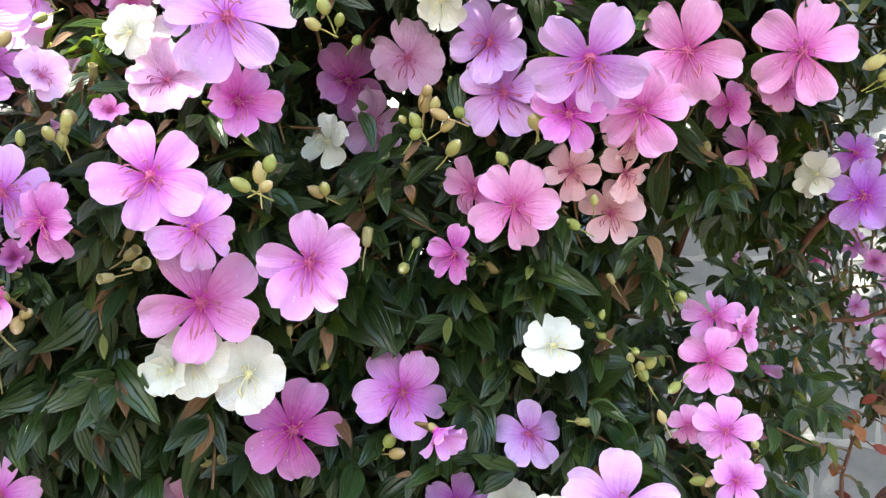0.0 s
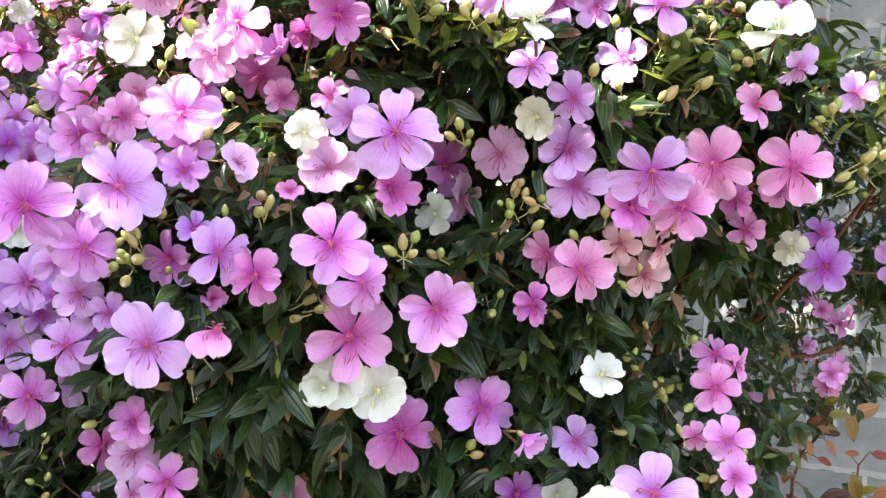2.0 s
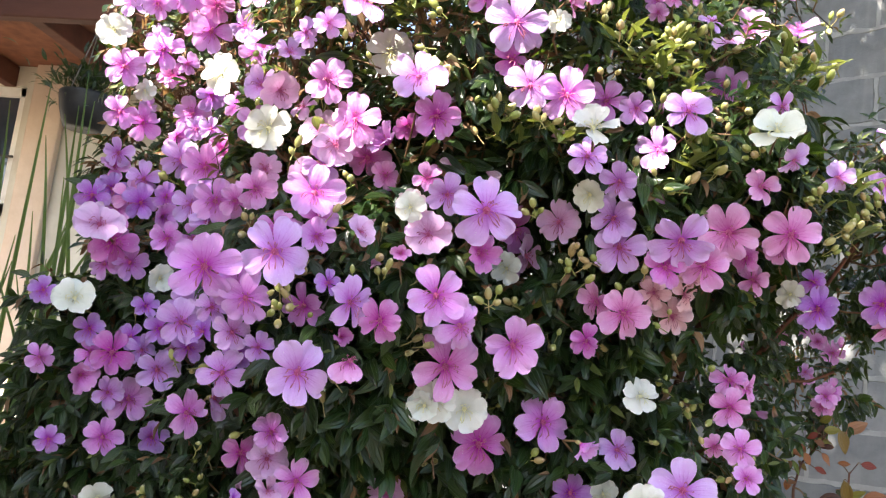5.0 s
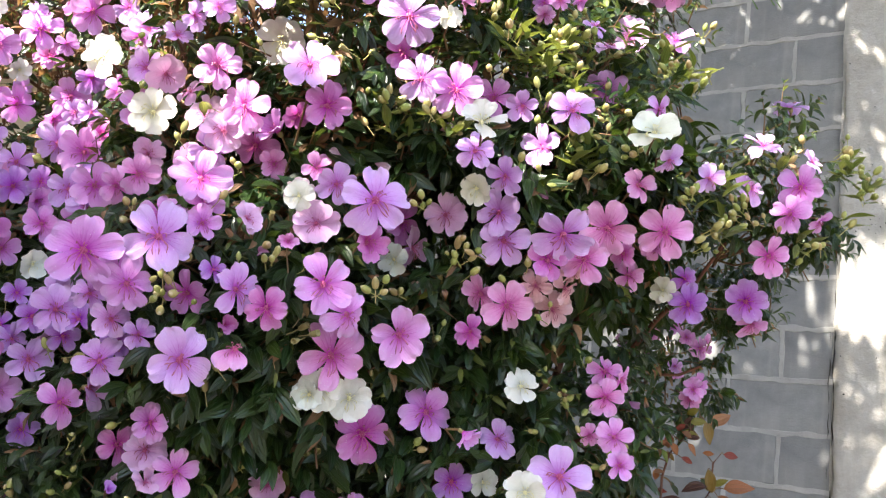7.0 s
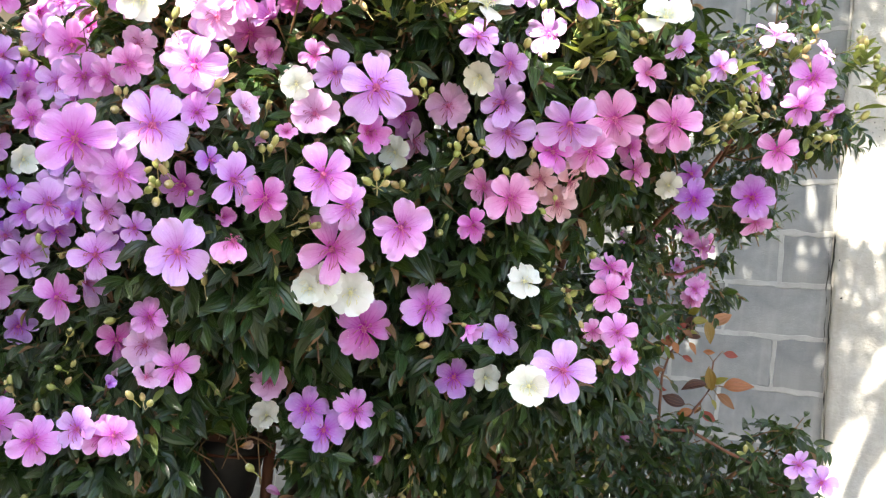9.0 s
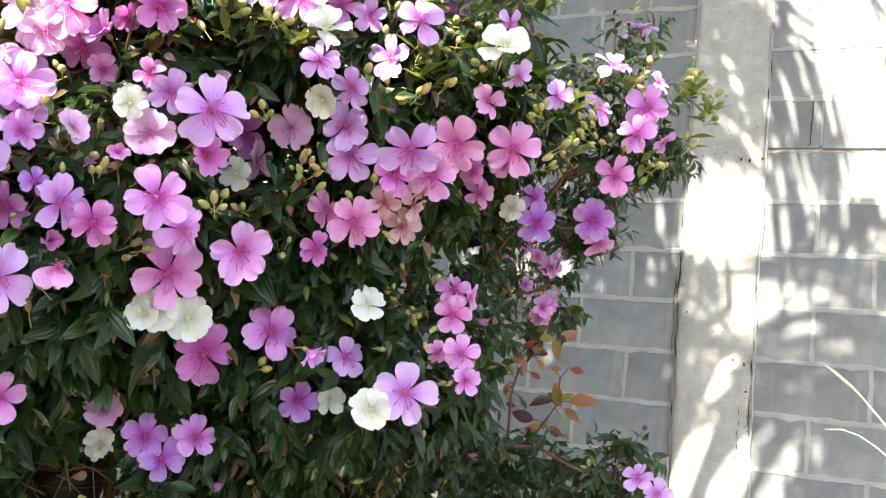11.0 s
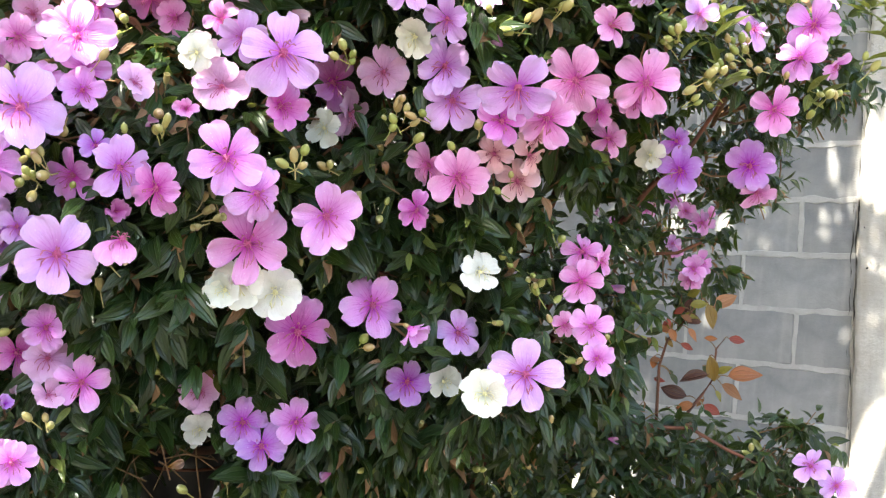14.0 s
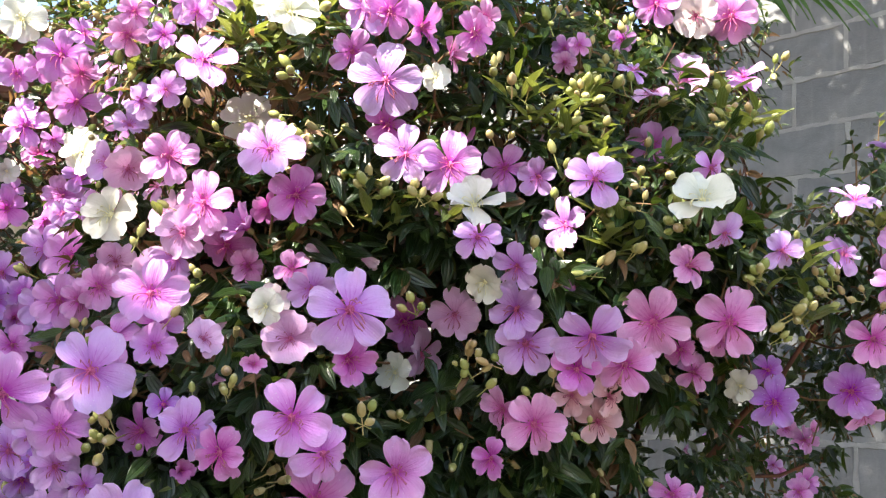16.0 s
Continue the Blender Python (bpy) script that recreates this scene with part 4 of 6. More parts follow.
bloom(-0.821, 1.564, 1.518, 0.061, 29, -2, 6, "V")
bloom(-0.768, 1.579, 1.334, 0.068, 27, 3, 6, "P")
bloom(-0.683, 1.588, 1.344, 0.059, 24, 3, 6, "V")
bloom(-0.325, 1.320, 1.610, 0.042, 59, 0, 6, "V")
bloom(-0.874, 1.689, 2.194, 0.063, 35, -10, 5, "P")
bloom(-0.686, 1.584, 2.219, 0.058, 30, -2, 5, "P")
bloom(-0.376, 1.277, 2.065, 0.038, 29, -24, 25, "P")
bloom(-0.916, 1.795, 2.007, 0.049, 36, -13, 5, "L")
bloom(-0.741, 1.747, 1.955, 0.050, 32, -13, 5, "L")
bloom(0.024, 1.320, 2.111, 0.042, 8, -27, 5, "K")
bloom(0.117, 1.477, 2.124, 0.035, 3, -25, 5, "K")
bloom(0.197, 1.783, 2.310, 0.049, -1, -26, 5, "P")
bloom(-0.411, 1.262, 2.089, 0.043, 27, -4, 5, "K")
bloom(-0.328, 1.263, 2.089, 0.039, 24, -4, 5, "P")
bloom(-0.236, 1.270, 2.102, 0.049, 18, 6, 5, "W")
bloom(-0.429, 1.357, 1.508, 0.048, 29, 2, 5, "L")
bloom(-0.602, 1.499, 1.501, 0.055, 32, 2, 5, "V")
bloom(-0.901, 1.528, 1.575, 0.054, 9, -1, 6, "V")
bloom(-0.867, 1.500, 1.458, 0.053, 54, 2, 26, "P")
bloom(-0.836, 1.523, 1.323, 0.052, 40, -5, 6, "V")
bloom(-0.375, 1.303, 2.002, 0.048, -10, 10, 6, "L")
bloom(-0.229, 1.345, 1.666, 0.034, 39, -3, 5, "K", cup=20)
bloom(-0.291, 1.330, 1.691, 0.048, 73, 1, 5, "B", cup=10)
bloom(-0.479, 1.408, 1.496, 0.050, 37, 12, 5, "V")
bloom(-0.465, 1.392, 2.151, 0.044, 46, -10, 5, "P")
bloom(-0.017, 1.324, 2.063, 0.049, 52, -16, 5, "K", cup=20)
bloom(0.138, 1.423, 2.124, 0.032, 13, -25, 5, "P")
bloom(-0.678, 1.717, 1.995, 0.065, 29, -5, 5, "P")
bloom(-0.789, 1.699, 1.795, 0.058, 34, -8, 5, "V")
bloom(-0.453, 1.469, 1.923, 0.050, -22, 6, 5, "B")
bloom(0.477, 2.08, 1.724, 0.050, 10, 5, 12, "K")
bloom(0.501, 2.12, 1.710, 0.044, -15, 0, 40, "P")
bloom(0.567, 2.14, 1.668, 0.052, 20, -5, 20, "P")
bloom(0.592, 2.20, 1.690, 0.046, 35, 10, 55, "K")
bloom(0.526, 2.10, 1.685, 0.040, -10, -20, 5, "P", cup=30)
bloom(0.552, 2.12, 1.572, 0.054, 8, -5, 30, "P")
bloom(0.521, 2.16, 1.607, 0.038, 40, -10, 15, "K", cup=30)
bloom(0.447, 2.10, 1.682, 0.040, 12, -15, 50, "K")
bloom(0.395, 2.14, 1.655, 0.036, -20, -10, 25, "P", cup=25)


def filler_blooms():
    """Half-hidden flowers deeper in the crowded flank of the shrub."""
    rng = np.random.default_rng(64)
    known = np.array([q[:3] for q in FLOWERS])
    made = 0
    while made < 44:
        x, z = rng.uniform(-0.98, -0.24), rng.uniform(1.42, 2.24)
        d = np.hypot(known[:, 0] - x, known[:, 2] - z)
        w = np.exp(-(d / 0.10) ** 2) + 1e-12
        if not 0.034 < d.min() < 0.085 or x < -0.85 and z < 1.6 or rng.uniform() > 0.35 + 0.9 * (-0.25 - x):
            continue
        y = (w * known[:, 1]).sum() / w.sum() + rng.uniform(0.015, 0.055)
        bloom(round(x, 3), round(y, 3), round(z, 3), rng.uniform(0.058, 0.078), rng.uniform(-25, 65), rng.uniform(-30, 30), rng.uniform(0, 72), "PLKPVBPL"[made % 8], cup=rng.choice([0, 0, 10, 25]))
        known = np.vstack([known, (x, y, z)])
        made += 1


filler_blooms()

FL = np.array(FLOWERS)
# places where leaves come forward with no flower on them: x, y, z
LEAVES_MIDDLE = [
    (-0.33, 1.48, 1.41), (0.41, 1.94, 1.23), (-0.07, 1.65, 1.49), (0.07, 1.74, 1.51), (0.35, 1.8, 1.6), (0, 1.55, 1.6), (0.2, 1.66, 1.4), (-0.45, 1.55, 1.25),
    (0.42, 1.95, 1.65), (0.36, 1.85, 1.48)]
LEAVES_TOP = [
    (0.1, 1.6, 2.05), (0.25, 1.75, 2.25), (0.38, 1.95, 2.22), (-0.15, 1.6, 2.25), (-0.55, 1.6, 2.2), (-0.4, 1.65, 2.38), (-0.2, 1.68, 2.4), (0, 1.7, 2.4),
    (0.18, 1.8, 2.42), (-0.3, 1.75, 2.55), (-0.08, 1.8, 2.57), (-0.58, 1.68, 2.38), (0.1, 1.85, 2.6), (-0.48, 1.8, 2.56), (-0.68, 1.72, 2.33), (-0.82, 1.76, 2.32), (-0.94, 1.8, 2.26), (-0.75, 1.8, 2.45), (-0.9, 1.84, 2.4)]
LEAVES_LEFT = [
    (-0.6, 1.6, 1.15), (-0.85, 1.75, 1.15), (-0.95, 1.8, 1.35), (-0.82, 1.65, 1.28), (-0.7, 1.6, 1.2), (-1, 1.85, 1.2), (-0.6, 1.62, 1), (-0.9, 1.62, 1.52),
    (-0.93, 1.6, 1.42), (-0.9, 1.62, 1.32), (-0.99, 1.68, 1.3), (-1, 1.7, 1.45), (-0.85, 1.62, 1.22), (-0.95, 1.7, 1.12), (-0.8, 1.65, 1.08), (-1.06, 1.72, 1.22),
    (-0.58, 1.72, 0.88)]
LEAVES_LOW = [
    (0.03, 1.74, 1.17), (-0.3, 1.7, 1.05), (0.25, 1.85, 1.1), (0.35, 1.9, 1.05), (0.5, 1.95, 1.1), (0.3, 1.9, 0.95), (0.55, 2, 1.18), (0.45, 1.95, 1.14),
    (0.52, 2.05, 1.05), (0.6, 2, 1.1), (0.4, 1.95, 1.05), (-0.15, 1.75, 0.97), (-0.05, 1.78, 0.9), (-0.5, 1.75, 0.95), (0.1, 1.8, 0.95), (0.2, 1.82, 0.88),
    (-0.3, 1.85, 0.88), (-0.42, 1.88, 0.85), (0.15, 1.9, 1.0), (0.1, 1.85, 1.08), (0.2, 1.88, 1.15), (0.02, 1.85, 1.02)]
ANCHORS = np.concatenate([FL[:, :3], np.array(LEAVES_MIDDLE + LEAVES_TOP + LEAVES_LEFT + LEAVES_LOW)])


def crown_front(x, z):
    """How far ahead the crown's outside lies, carried smoothly between its flowers."""
    w = np.exp(-((x[:, None] - ANCHORS[:, 0]) ** 2 + (z[:, None] - ANCHORS[:, 2]) ** 2) / 0.10**2) + 1e-12
    return (w * ANCHORS[:, 1]).sum(1) / w.sum(1)


def crown_gap(x, z):
    """Distance to the nearest flower or leafy spot, seen from the front."""
    return np.sqrt(((x[:, None] - ANCHORS[:, 0]) ** 2 + (z[:, None] - ANCHORS[:, 2]) ** 2).min(1))


def thin_part(x, z):
    """1 where the crown is thin and the wall shows through."""
    return (x > 0.20) & (z > 1.40) & (z < 1.70) | (x > 0.36) & (z > 1.30)


def hollow(p):
    """True in the dark gap low in the crown, in front of the pot and its stake."""
    k = 1.95 / (p[:, 1] - 0.05)
    x, z = 0.05 + (p[:, 0] - 0.05) * k, 1.39 + (p[:, 2] - 1.39) * k
    wob = 0.018 * np.sin(x * 70 + z * 40)
    deep = ((x + 0.395) / (0.085 + wob)) ** 2 + ((z - 1.115) / 0.055) ** 2 < 1
    stake = (np.abs(x + 0.325) < 0.026 + wob * 0.4) & (z < 1.19)
    return (deep | stake) & (p[:, 1] < 2.3)


def clear_of_flowers(p, reach=0.10, wide=0.85):
    """True where a point hides no flower's face."""
    ok = np.ones(len(p), bool)
    eye_side = np.array([0.05, -1.0, 0.0])
    for x, y, z, r, nx, ny, nz in FL:
        for ax in (np.array([nx, ny, nz]), eye_side):
            d = p - (x, y, z)
            along = d @ ax
            off = np.linalg.norm(d - along[:, None] * ax, axis=1)
            ok &= ~((along > -0.016) & (along < reach) & (off < r * wide + 0.006))
    return ok


def leaf_frames(ways, ups):
    """Turn matrices with y along ways and z near ups."""
    y = ways / np.linalg.norm(ways, axis=1)[:, None]
    x = np.cross(y, ups)
    x /= np.linalg.norm(x, axis=1)[:, None] + 1e-9
    z = np.cross(x, y)
    return np.stack([x, y, z], -1)


def spread_leaves(name, template, places, frames, sizes, mat, parent, label="", nu=2, nv=4):
    """Many leaves joined into one mesh."""
    tv, tuv = template
    v = np.einsum("nij,kj->nki", frames * sizes[:, None, None], tv) + places[:, None]
    faces = (sheet(nv, nu)[None] + (np.arange(len(places)) * len(tv))[:, None, None]).reshape(-1, 4)
    me = grid_mesh(name, v.reshape(-1, 3), faces, np.tile(tuv, (len(places), 1)), (mat,))
    return part(name, me, parent, label=label, kind="stuff")


def foliage():
    rng = np.random.default_rng(21)
    # sprigs: short twigs with leaves in crossed pairs
    n = 15000
    x, z = rng.uniform(-1.25, 0.75, n), rng.uniform(0.80, 2.55, n)
    gap = crown_gap(x, z)
    edge = np.where((x < -0.88) & (z > 1.62), 0.55, 1.0) * np.where(x < -0.62, np.where(z > 1.8, 0.95, 0.65), 1.0) * np.where((x > 0.36) & (z > 1.3), 0.65, 1.0)
    keep = (gap < rng.uniform(0.04, 0.125, n) * edge) & ~((x > -0.41) & (x < -0.25) & (z < 1.14 + 0.03 * np.sin(x * 40)))
    x, z = x[keep], z[keep]
    thin = thin_part(x, z)
    depth = rng.gamma(1.35, 0.085, len(x)) + 0.005
    depth = np.where(thin, depth * 0.6, depth)
    high = np.clip((z - 1.82) / 0.20, 0, 1)
    depth = depth * (1 - 0.45 * high)
    keep = (depth < 0.55 - 0.28 * high) & (rng.uniform(0, 1, len(x)) < 1 - np.where(x < 0.05, 0.62, 0.45) * high) & (~thin | (rng.uniform(0, 1, len(x)) < np.where(z > 1.72, 0.85, np.where(z > 1.42, 0.50, 0.20))))
    x, z, depth = x[keep], z[keep], depth[keep]
    y = crown_front(x, z) + depth + 0.012
    base = np.stack([x, y, z], -1)
    m = len(base)
    # twigs grow out and forward, then hang
    way = rng.normal(0, 0.55, (m, 3)) + np.stack([0.35 * (x + 0.1), -0.55 - 0 * x, 0.10 - 0.35 * (z < 1.5)], -1)
    way /= np.linalg.norm(way, axis=1)[:, None]
    P, W, U, S = [], [], [], []
    for k in range(4):
        along = 0.016 * k
        for s in (-1, 1):
            side = np.cross(way, rng.normal(0, 1, (m, 3)) * 0.5 + ([0, 0, 1] if k % 2 == 0 else [1, 0, 0]))
            side /= np.linalg.norm(side, axis=1)[:, None] + 1e-9
            w = way * (0.55 + 0.25 * k / 3) + s * side * (0.95 - 0.12 * k) + [0, 0, -0.55] + rng.normal(0, 0.16, (m, 3))
            P.append(base + way * along)
            W.append(w)
            U.append(way * 0.8 + [0, -0.35, 0.55] + rng.normal(0, 0.25, (m, 3)))
            S.append(rng.uniform(0.044, 0.076, m) * (1 - 0.13 * k) * np.where(thin_part(x, z) | ((x > 0.12) & (z < 1.3)), 0.68, 1.0) * np.where(z > 1.92, 0.80, 1.0))
    P, W, U, S = np.concatenate(P), np.concatenate(W), np.concatenate(U), np.concatenate(S)
    tip = P + W / np.linalg.norm(W, axis=1)[:, None] * S[:, None] * 0.85
    ok = clear_of_flowers(P) & clear_of_flowers(tip) & clear_of_flowers(P * 0.5 + tip * 0.5) & ~hollow(P) & ~hollow(tip)
    P, W, U, S = P[ok], W[ok], U[ok], S[ok]
    F = leaf_frames(W, U)
    # the nearest ones are leaves of their own, down the middle of the shrub
    front = P[:, 1] - crown_front(P[:, 0], P[:, 2])
    near = np.flatnonzero((front < 0.055) & (P[:, 0] > -0.36) & (P[:, 0] < 0.34) & (P[:, 2] > 1.28) & (P[:, 2] < 1.86))
    near = rng.permutation(near)[:300]
    shapes = []
    for i in range(5):
        v, uv = blade(8, 4, 0.34 + 0.02 * i, 0.40, 0.20 + 0.04 * i, 0.10 + 0.07 * i, 0.25 * (i - 2))
        shapes.append(grid_mesh("leaf", v, sheet(8, 4), uv, (LEAF_PART,)))
    for i in near:
        mm = Matrix([[*(F[i][r] * S[i] * 1.12), P[i][r]] for r in range(3)] + [[0, 0, 0, 1]])
        part("leaf", shapes[i % 5], shrub, mm)
    rest = np.setdiff1d(np.arange(len(P)), near)
    young = (rng.uniform(0, 1, len(P)) < np.where(P[:, 2] > 1.95, 0.20, 0.05))
    dry = ~young & (rng.uniform(0, 1, len(P)) < np.where((P[:, 0] < -0.15) & (P[:, 2] > 1.65), 0.34, 0.07))
    a = rest[~young[rest] & ~dry[rest]]
    third = rng.integers(0, 3, len(a))
    for i, (w, fo, dr) in enumerate(((0.36, 0.24, 0.14), (0.40, 0.32, 0.28), (0.32, 0.18, 0.05))):
        q = a[third == i]
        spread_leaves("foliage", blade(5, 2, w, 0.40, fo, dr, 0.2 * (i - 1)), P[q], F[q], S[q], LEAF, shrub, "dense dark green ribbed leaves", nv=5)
    q = rest[young[rest]]
    spread_leaves("young_foliage", blade(5, 2, 0.30, 0.42, 0.25, 0.05), P[q], F[q], S[q] * 0.8, LEAF_YOUNG, shrub, "fresh light green young leaves", nv=5)
    q = rest[dry[rest]]
    spread_leaves("dry_foliage", blade(5, 2, 0.34, 0.45, 0.45, 0.35, 0.5), P[q], F[q], S[q] * 0.75, LEAF_DRY, shrub, "withered brown and tan leaves", nv=5)
    # inner leaves that close the crown
    n = 4800
    x, z = rng.uniform(-1.15, 0.45, n), rng.uniform(0.75, 2.5, n)
    keep = (crown_gap(x, z) < 0.10) & ~thin_part(x, z) & (x > -0.95) & (z < 1.90 + rng.uniform(0, 0.22, n)) & ~((x > -0.42) & (x < -0.25) & (z < 1.16))
    x, z = x[keep], z[keep]
    y = crown_front(x, z) + rng.uniform(0.28, 0.62, len(x))
    q = np.stack([x, y, z], -1)
    q = q[~hollow(q)]
    fr = leaf_frames(rng.normal(0, 0.7, (len(q), 3)) + [0, -0.2, -0.5], rng.normal(0, 0.5, (len(q), 3)) + [0, -0.6, 0.5])
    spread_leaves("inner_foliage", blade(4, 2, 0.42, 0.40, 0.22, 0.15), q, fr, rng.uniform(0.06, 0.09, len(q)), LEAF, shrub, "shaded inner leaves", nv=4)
    # tangled fine twigs and small dry leaves inside the top of the crown
    n = 5200
    x, z = rng.uniform(-1.0, 0.40, n), rng.uniform(1.80, 2.62, n)
    keep = crown_gap(x, z) < 0.10
    x, z = x[keep], z[keep]
    q = np.stack([x, crown_front(x, z) + rng.uniform(0.10, 0.50, len(x)), z], -1)
    fr = leaf_frames(rng.normal(0, 0.7, (len(q), 3)) + [0, -0.2, -0.3], rng.normal(0, 0.6, (len(q), 3)) + [0, -0.6, 0.4])
    half = len(q) // 2
    spread_leaves("inner_dry_foliage", blade(4, 2, 0.40, 0.42, 0.35, 0.3, 0.4), q[:half], fr[:half], rng.uniform(0.025, 0.045, half), LEAF_DRY, shrub, "small withered brown leaves", nv=4)
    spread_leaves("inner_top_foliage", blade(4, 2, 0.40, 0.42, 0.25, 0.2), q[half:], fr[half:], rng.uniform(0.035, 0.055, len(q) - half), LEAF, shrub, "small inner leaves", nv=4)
    pieces = []
    for p in q[::3]:
        d = rng.normal(0, 1, 3) * (0.6, 0.5, 0.8) + (0, 0, 0.5)
        d *= rng.uniform(0.05, 0.11) / np.linalg.norm(d)
        pieces.append(tube([p - d, p + rng.normal(0, 0.006, 3), p + d], [0.0019, 0.0015, 0.0009], 4))
    part("inner_twig_mass", grid_mesh("inner_twig_mass", *join(pieces), mats=(BARK,)), shrub, kind="stuff", label="tangled reddish-brown twigs")
    # twigs under the sprigs
    pieces = []
    open_way = clear_of_flowers(base, 0.12, 1.0) & clear_of_flowers(base + way * 0.045, 0.12, 1.0)
    for i in rng.permutation(np.flatnonzero(open_way))[:2200]:
        b = base[i]
        pieces.append(tube([b - way[i] * 0.05 + (0, 0.03, -0.02), b, b + way[i] * 0.045], [0.0016, 0.0013, 0.0008], 4))
    part("twig_mass", grid_mesh("twig_mass", *join(pieces), mats=(TWIG,)), shrub, kind="stuff", label="thin brown and green twigs")


foliage()


def shrub_wood():
    rng = np.random.default_rng(5)
    forks = []
    for i, (bx, by, tx, ty, tz, r) in enumerate(((-0.10, 1.98, 0.0, 1.83, 1.15, 0.026), (-0.16, 2.0, -0.20, 1.99, 1.15, 0.020), (-0.04, 2.0, 0.16, 1.95, 1.20, 0.018))):
        p = curve_points((bx, by, -0.02), (tx, ty, tz), (0.03 * (i - 1), 0.02, 0), 9, 0.006, rng)
        part("trunk", grid_mesh("trunk", *tube(p, np.linspace(r, r * 0.72, 9), 9), mats=(BARK,)), shrub, label="reddish-brown woody stem")
        forks.append(p[-1])
    targets = [(-0.75, 1.75, 1.75), (-0.55, 1.55, 2.0), (-0.35, 1.5, 1.65), (-0.15, 1.6, 2.15), (0.05, 1.6, 1.9), (0.2, 1.65, 2.2), (0.35, 1.6, 1.85), (0.5, 1.72, 1.82), (0.3, 1.75, 1.55),
               (-0.5, 1.6, 1.4), (0.1, 1.75, 1.4), (0.4, 2.0, 1.45), (-0.85, 1.75, 1.45), (0.02, 1.62, 1.7), (0.55, 2.05, 1.62), (0.66, 1.95, 1.22), (-0.92, 1.90, 1.72), (-0.88, 1.88, 2.05), (-0.70, 1.80, 2.25)]
    ends = []
    for t in targets:
        t = np.array(t)
        f = min(forks, key=lambda q: np.linalg.norm(q[:2] - t[:2]) + (0.3 if q is forks[0] else 0))
        p = curve_points(f, t, (0, 0.06, 0.05 + 0.03 * rng.normal()), 9, 0.010, rng)
        part("branch", grid_mesh("branch", *tube(p, np.linspace(0.005 if t[0] > 0.52 else 0.011, 0.003, 9), 7), mats=(BARK,)), shrub)
        ends += [p[k] for k in (3, 4, 5, 6, 7, 8)]
    ends = np.array(ends)
    # a stalk from each flower back to the nearest branch
    pieces = []
    for x, y, z, r, nx, ny, nz in FLOWERS:
        a = np.array([x, y, z]) - np.array([nx, ny, nz]) * r * 0.28
        e = ends[np.argmin(np.linalg.norm(ends - a, axis=1))]
        q = a - np.array([nx, ny, nz]) * 0.025 - (0, -0.02, 0.012)
        s = q + (e - q) * min(1.0, 0.16 / (np.linalg.norm(e - q) + 1e-6)) + (0, 0.06, -0.02)
        if not clear_of_flowers(np.array([q, (q + s) / 2, s]), 0.08, 0.9).all():
            pieces.append(tube([a, a + (0, 0.02, -0.002), a + (0, 0.05, -0.01)], [0.0017, 0.0019, 0.0022], 5))
            continue
        pieces.append(tube([a, q, (q + s) / 2 + (0, 0.01, -0.008), s], [0.0017, 0.0018, 0.0020, 0.0024], 5))
        run = curve_points(s, e, (0, 0.05, -0.02), 5)
        if not clear_of_flowers(run, 0.08, 0.95).all():
            continue
        pieces.append(tube(run, [0.0024, 0.0028, 0.003, 0.0034, 0.004], 5))
    part("stalk_mass", grid_mesh("stalk_mass", *join(pieces), mats=(TWIG,)), shrub, kind="stuff", label="thin flower stalks")


shrub_wood()


# ---- buds ----
def bud_mesh(open_cup=False):
    if open_cup:
        prof = [(0.05, -0.55), (0.26, -0.45), (0.36, -0.1), (0.34, 0.30), (0.38, 0.42), (0.31, 0.40), (0.27, 0.1), (0.05, -0.05)]
    else:
        prof = [(0.10, -0.52), (0.30, -0.44), (0.43, -0.18), (0.45, 0.05), (0.38, 0.30), (0.24, 0.48), (0.09, 0.60), (0.005, 0.66)]
    v, f = lathe(prof, 10)
    idx = [1 if v[q].mean(0)[2] > 0.40 else 0 for q in f]
    stalk = tube([(0, 0, -0.55), (0.06, 0.03, -1.1), (0.02, 0.10, -1.8)], [0.075, 0.06, 0.07], 5)
    vv, ff = join([(v, f), stalk])
    return grid_mesh("bud", vv, ff, mats=(CALYX, CALYX) if open_cup else (BUD, BUD_TIP), mat_index=idx + [0] * len(stalk[1]))


BUD_MESH, CUP_MESH = bud_mesh(), bud_mesh(True)
bud_rng = random.Random(8)


def buds(x, y, z, count=3, spread=0.03, spent=False):
    """A cluster of closed buds, or of spent calyx cups, on short stalks."""
    rng = bud_rng
    for i in range(count):
        d = Vector((rng.gauss(0, 1), rng.gauss(-0.4, 0.7), rng.gauss(0.3, 0.8))).normalized()
        p = Vector((x, y, z)) + d * spread * rng.uniform(0.3, 1.0) * (0.5 if count == 1 else 1)
        if not clear_of_flowers(np.array([p]), 0.07, 0.7)[0]:
            continue
        axis = (d + Vector((0, -0.25, 0.55))).normalized()
        m = Matrix.Translation(p) @ axis.to_track_quat("Z", "Y").to_matrix().to_4x4() @ Matrix.Scale(rng.uniform(0.0085, 0.0145), 4) @ Matrix.Diagonal((1, 1, rng.uniform(0.95, 1.45), 1))
        part("spent_calyx" if spent else "bud", CUP_MESH if spent else BUD_MESH, shrub, m, label="small brownish spent flower cup" if spent else "plump pale green bud")


